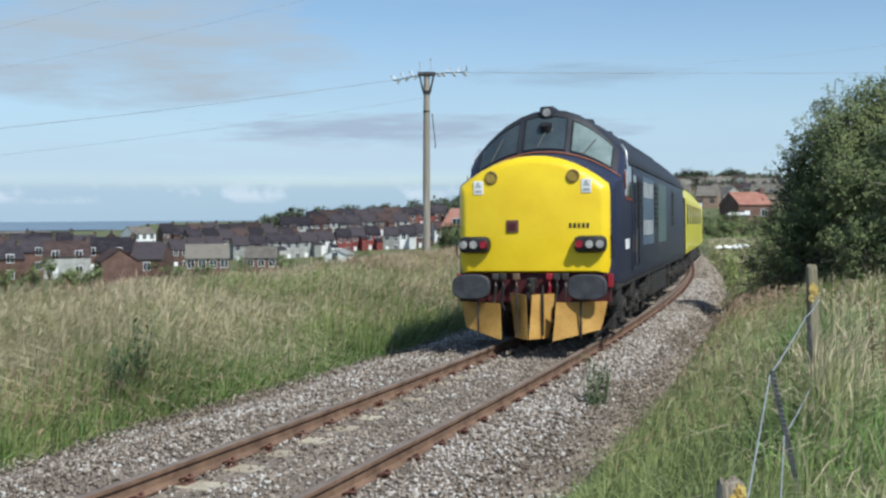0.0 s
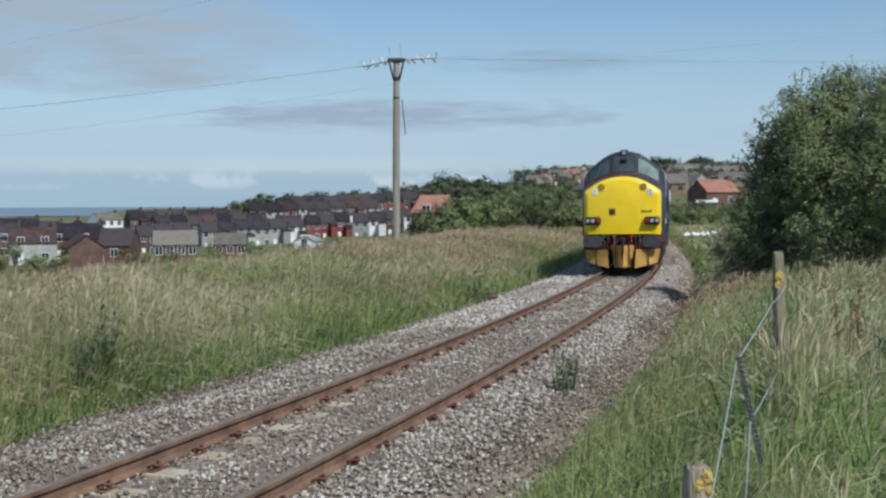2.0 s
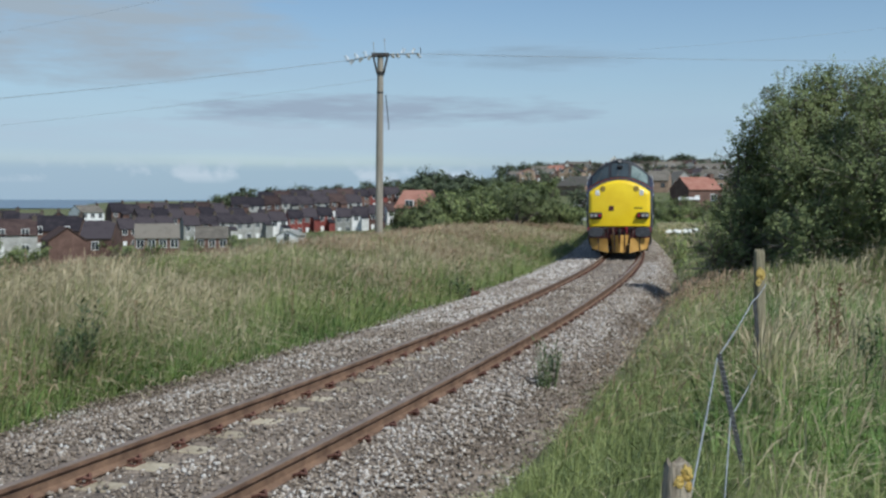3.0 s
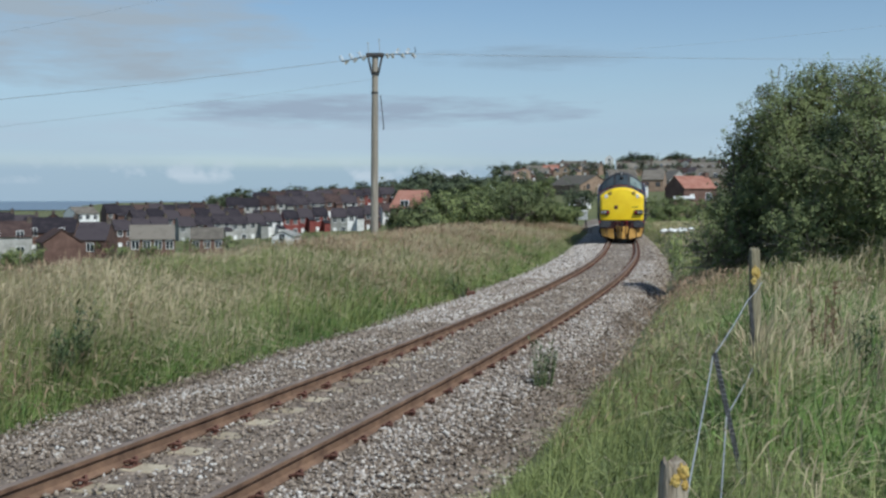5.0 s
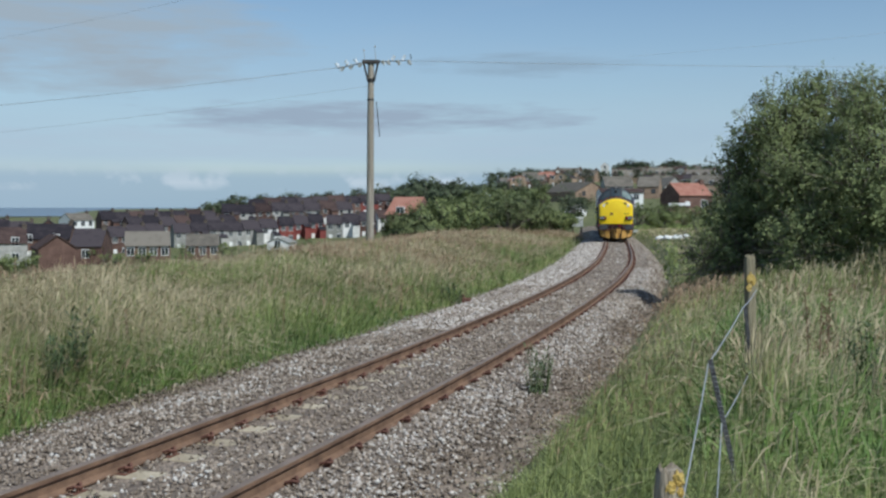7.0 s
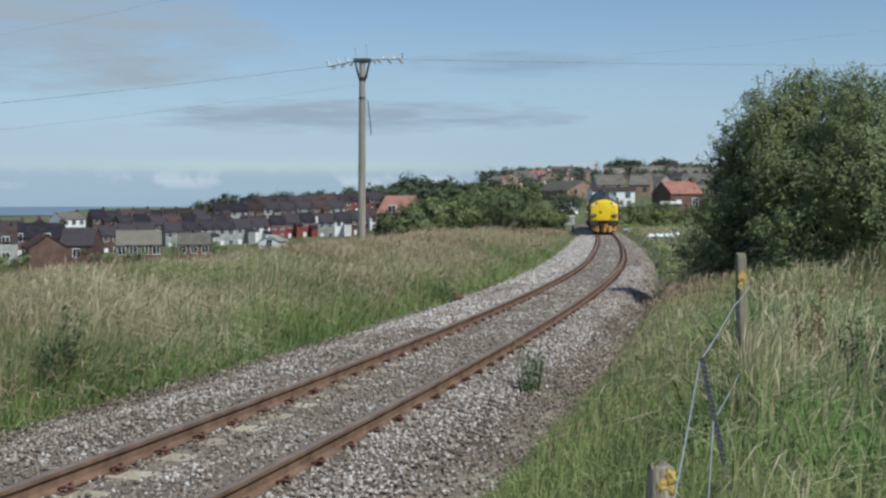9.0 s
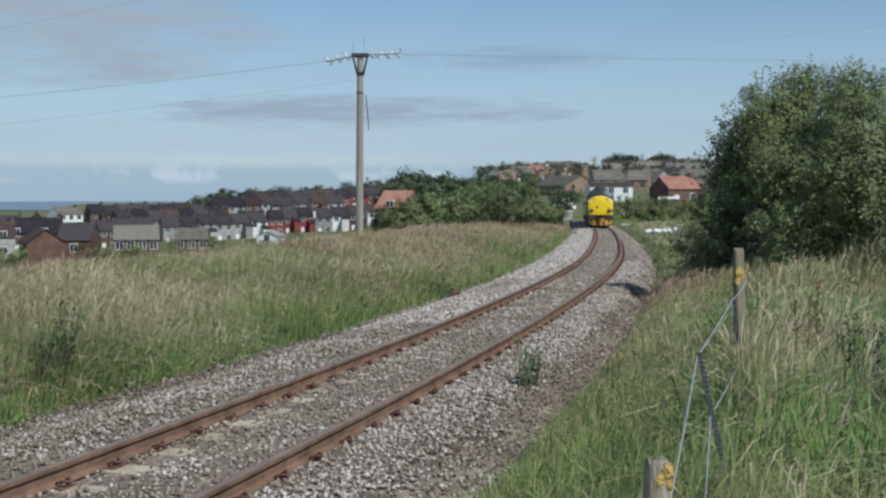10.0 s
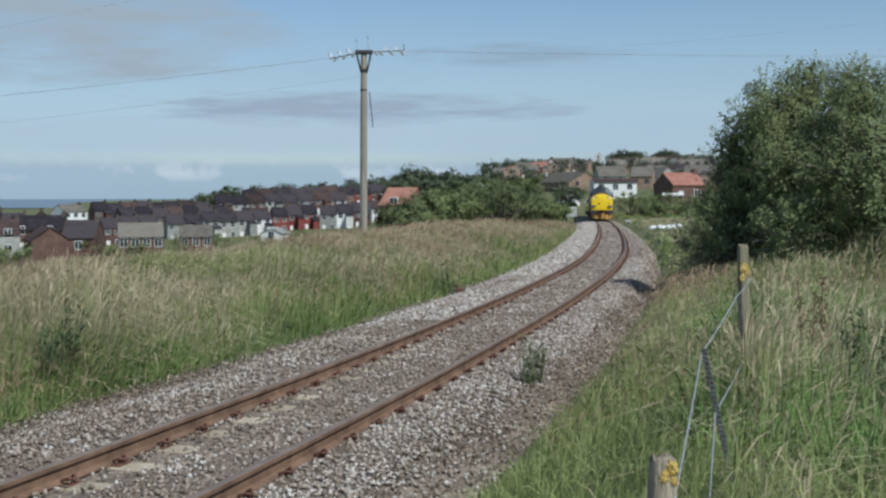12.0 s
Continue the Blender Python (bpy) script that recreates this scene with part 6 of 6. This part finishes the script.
    single(15.1, 340, 2.6, w=6.5, d=10, eave=4.8, rise=3.0, wall=M_GREYWALL, roof=M_GREYTILE, cols=1, gable_front=True, chimneys=0, door=False, label="tan house with a grey roof", name="detached_house", swing=20)
    single(16.15, 200, 0.6, w=6.6, d=7, eave=3.2, rise=2.1, wall=M_BRICK, roof=M_REDTILE, cols=2, floors=1, chimneys=1, kick=1, label="brick house with a bright red tile roof", name="detached_house", swing=30)
    single(15.35, 185, 0.1, w=3.4, d=4, eave=1.8, rise=0.3, wall=M_TANBRICK, roof=M_RENDER, cols=0, floors=0, chimneys=0, label="small shed with a white roof", name="shed")
    single(9.8, 215, -0.6, w=3.0, d=3, eave=1.3, rise=1.3, wall=M_RENDER, roof=M_RENDER, cols=1, floors=1, door=False, chimneys=0, label="small white shed with a steep roof", name="shed", swing=-40)
    single(11.55, 560, 17.0, w=4.2, d=6, eave=4.5, rise=2.0, wall=M_RENDER, roof=M_RENDER, cols=1, gable_front=True, chimneys=0, door=False, label="white gabled building on the hilltop", name="white_building")
    single(5.4, 330, -0.3, w=6.5, d=7, eave=4.0, rise=2.4, wall=M_RENDER, roof=M_GREYTILE, cols=2, gable_front=True, chimneys=1, label="white house above the wood", name="detached_house")
    for k, (b, r, roof, wall) in enumerate(((6.4, 560, M_GREYTILE, M_BRICK), (7.2, 540, M_REDTILE, M_TANBRICK), (7.9, 560, M_GREYTILE, M_TANBRICK), (8.5, 520, M_REDTILE, M_BRICK), (9.1, 540, M_GREYTILE, M_GREYWALL), (9.8, 560, M_GREYTILE, M_TANBRICK),
                                         (8.0, 480, M_GREYTILE, M_BRICK), (9.3, 460, M_SLATE, M_TANBRICK), (12.9, 470, M_GREYTILE, M_TANBRICK), (14.2, 500, M_GREYTILE, M_TANBRICK), (15.4, 480, M_SLATE, M_GREYWALL), (16.2, 430, M_GREYTILE, M_GREYWALL),
                                         (17.2, 440, M_SLATE, M_TANBRICK), (17.9, 360, M_GREYTILE, M_GREYWALL), (16.9, 330, M_GREYTILE, M_TANBRICK), (10.6, 500, M_GREYTILE, M_TANBRICK))):
        x, y = bearing(b, r)
        house(x, y, gz(x, y) - 0.8, -b + (k * 37) % 50 - 25, 8 + (k % 3) * 2, 7, 4.0, 2.4, wall, roof, chimneys=1 + k % 2, kick=1, cols=3, gable_front=k % 3 == 1, label="hillside house with a pitched roof", group="hillside houses", name="hillside_house")
    terrace(11.9, 560, 16.4, 560, 13, 13.2, 14.5, [(M_TANBRICK, "tan brick"), (M_GREYWALL, "grey")], M_GREYTILE, "terraced house near the hilltop", eave=4.6, rise=2.4, chimneys=2)
    terrace(6.6, 590, 11.3, 590, 10, 10.5, 13.5, [(M_TANBRICK, "tan brick"), (M_BRICK, "brown brick")], M_GREYTILE, "terraced house near the hilltop", eave=4.2, rise=2.4)
    terrace(13.4, 390, 17.0, 385, 7, 5.4, 5.6, [(M_TANBRICK, "tan brick"), (M_GREYWALL, "grey")], M_GREYTILE, "terraced house on the hillside", eave=4.6, rise=2.4, chimneys=2)


# ---------------------------------------------------------------- small things by the line
def build_small():
    rng = random.Random(5)
    x, y = bearing(14.75, 72)
    for k in range(14):
        bm = B()
        bmesh.ops.create_icosphere(bm, subdivisions=2, radius=1.0)
        s = rng.uniform(0.13, 0.24)
        for v in bm.verts:
            v.co = v.co * (1 + 0.25 * noise.noise(v.co * 1.7 + Vector((k, 0, 0)))) * s
            v.co.z *= 0.75
        px, py = x - 0.58 + 0.125 * k + rng.uniform(-0.05, 0.05), y - 0.03 * k + rng.uniform(-0.2, 0.2)
        ob = part("whitewashed_stone", bm, M_RUBBLE, smooth=1.0)
        ob.location = (px, py, gz(px, py) + s * 0.6 + (0.16 if k % 3 == 0 else 0.12))
        tagged(ob, "whitewashed stone in a row on the grass", "stone", group="row of white stones")
    # lineside cabinet
    x, y = bearing(10.15, 128)
    cab = new("lineside_cabinet")
    cab.location = (x, y, gz(x, y))
    tagged(cab, "pale grey lineside cabinet on a dark stand", "cabinet")
    bm = B()
    box(bm, -0.65, 0.65, -0.3, 0.3, 0.9, 1.9, bevel=0.03)
    part("cabinet_body", bm, M_CABINET, cab)
    part("cabinet_lid", box(B(), -0.7, 0.7, -0.35, 0.35, 1.9, 2.0, bevel=0.02), M_WHITE, cab)
    for sx in (-0.5, 0.5):
        part("stand_leg", box(B(), sx - 0.06, sx + 0.06, -0.2, 0.2, -0.2, 0.9), M_UNDER, cab)
    # rusty stub at the meadow's edge
    p = Vector((2.12, 27.6, 0))
    stub = new("rusty_stub")
    stub.location = (p.x, p.y, gz(p.x, p.y))
    tagged(stub, "short rusty metal marker stub at the ballast edge", "marker")
    bm = B()
    box(bm, -0.12, 0.12, -0.08, 0.08, -0.1, 0.36, bevel=0.03)
    part("stub_block", bm, M_CLIP, stub)
    bm = B()
    tube(bm, (-0.05, 0, 0.34), (-0.07, 0, 0.45), 0.03, n=8)
    part("stub_cap", bm, M_RUST, stub)
    # fallen dark branch by the ballast
    p = along(26.6, 2.1, -0.30)
    bm = B()
    pts = [p + Vector((q, 0.25 * math.sin(q * 3), 0.06 + 0.09 * math.sin(q * 4) - 0.22 * max(0, q) * 0.3)) for q in np.linspace(-0.7, 0.8, 8)]
    wire(bm, pts, 0.026, 8)
    br = part("fallen_branch", bm, M_BARK, smooth=1.0)
    tagged(br, "dark fallen branch lying at the ballast edge", "branch")
    # mileboard stones and pale markers by the far field
    x, y = bearing(13.1, 112)
    mk = new("white_marker")
    mk.location = (x, y, gz(x, y))
    tagged(mk, "small white lineside marker on a short post", "marker")
    part("marker_plate", box(B(), -0.3, 0.3, -0.03, 0.03, 0.5, 0.75, bevel=0.005), M_CABINET, mk)
    part("marker_post", box(B(), -0.04, 0.04, -0.02, 0.04, -0.1, 0.55), M_UNDER, mk)


# ---------------------------------------------------------------- build all
build_ground()
build_track()
top_of_pole = build_pole()
build_cables(top_of_pole)
loco, loco_sets = build_locomotive()
coach_a, sets_a = build_coach()
coach_b = copy_thing(coach_a, Matrix())
build_town()
build_plants()
build_fence()
build_small()
build_grass()
stones("back_ballast_stones", 3000, -13, 5, 0.026, M_STONE, "loose angular grey ballast stones behind the viewpoint", bias=1.0)
stones("cess_stones", 17000, 4, 60, 0.022, M_CESS, "dirty brown-grey small stones at the edge of the ballast", lane=(1.5, 2.55), bias=1.6)
stones("shoulder_stones", 19000, 6, 34, 0.024, M_CESS, "dirty brown-grey stones on the ballast shoulder", lane=(-3.6, -1.6), bias=1.4)
stones("ballast_stones", 42000, 4, 34, 0.025, M_STONE, "loose angular grey-brown ballast stones", lane=(-2.6, 1.7))
stones("pale_ballast_stones", 5000, 4, 45, 0.024, M_PALE_STONE, "pale clean ballast stones outside the rail", lane=(0.95, 1.75), bias=1.5)
stones("far_ballast_stones", 20000, 28, 130, 0.036, M_STONE, "loose angular grey ballast stones further along", bias=1.2)
stones("fresh_ballast_stones", 20000, 21, 135, 0.036, M_PALE_STONE, "pale fresh ballast stones on the shoulder", lane=(-2.75, -0.95), bias=1.3)
build_sleepers()

# ---------------------------------------------------------------- what moves
SPEED, START = 9.17, 18.8          # metres a second; the nose's place along the track at the start


def seat(s_mid, pivot, tail=0.0, swing=0.0):
    """The pose of a vehicle whose bogie pivots ride the track either side of s_mid."""
    a, b = along(s_mid - pivot, tail * float(np.interp(s_mid, [58, 78], [1, 0]))), along(s_mid + pivot, swing * float(np.interp(s_mid, [28, 46], [1, 0])))
    c, d = (a + b) / 2, b - a
    cant = float(np.interp(s_mid, [30, 60, 80], [-0.5, -0.6, 0.0]))      # the curve leans the train inwards
    shift = float(np.interp(s_mid, [28, 46, 55, 80, 112], [-0.21, -0.14, -0.12, 0.0, -0.14]))
    c += Vector((d.y, -d.x, 0)).normalized() * shift
    return Matrix.LocRotScale(c, Euler((math.atan2(d.z, math.hypot(d.x, d.y)), radians(cant), math.atan2(d.y, d.x) - math.pi / 2)), None)


def motions():
    times = [0.5 * k for k in range(25)]
    for ob, back, pivot, tail in ((loco, 9.4, 5.65, 0.0), (coach_a, 9.4 + 9.7 + 10.5, 7.1, -0.34), (coach_b, 9.4 + 9.7 + 31.3, 7.1, 0.0)):
        walk(ob, [(t, seat(START + SPEED * t + back, pivot, tail, -0.22 if ob is loco else 0.0)) for t in times])
    for w, a, r in loco_sets + sets_a:
        turn = math.degrees(SPEED / r)
        walk(w, [(k / 15, pose(0, a, r, -turn * k / 15)) for k in range(181)])


motions()
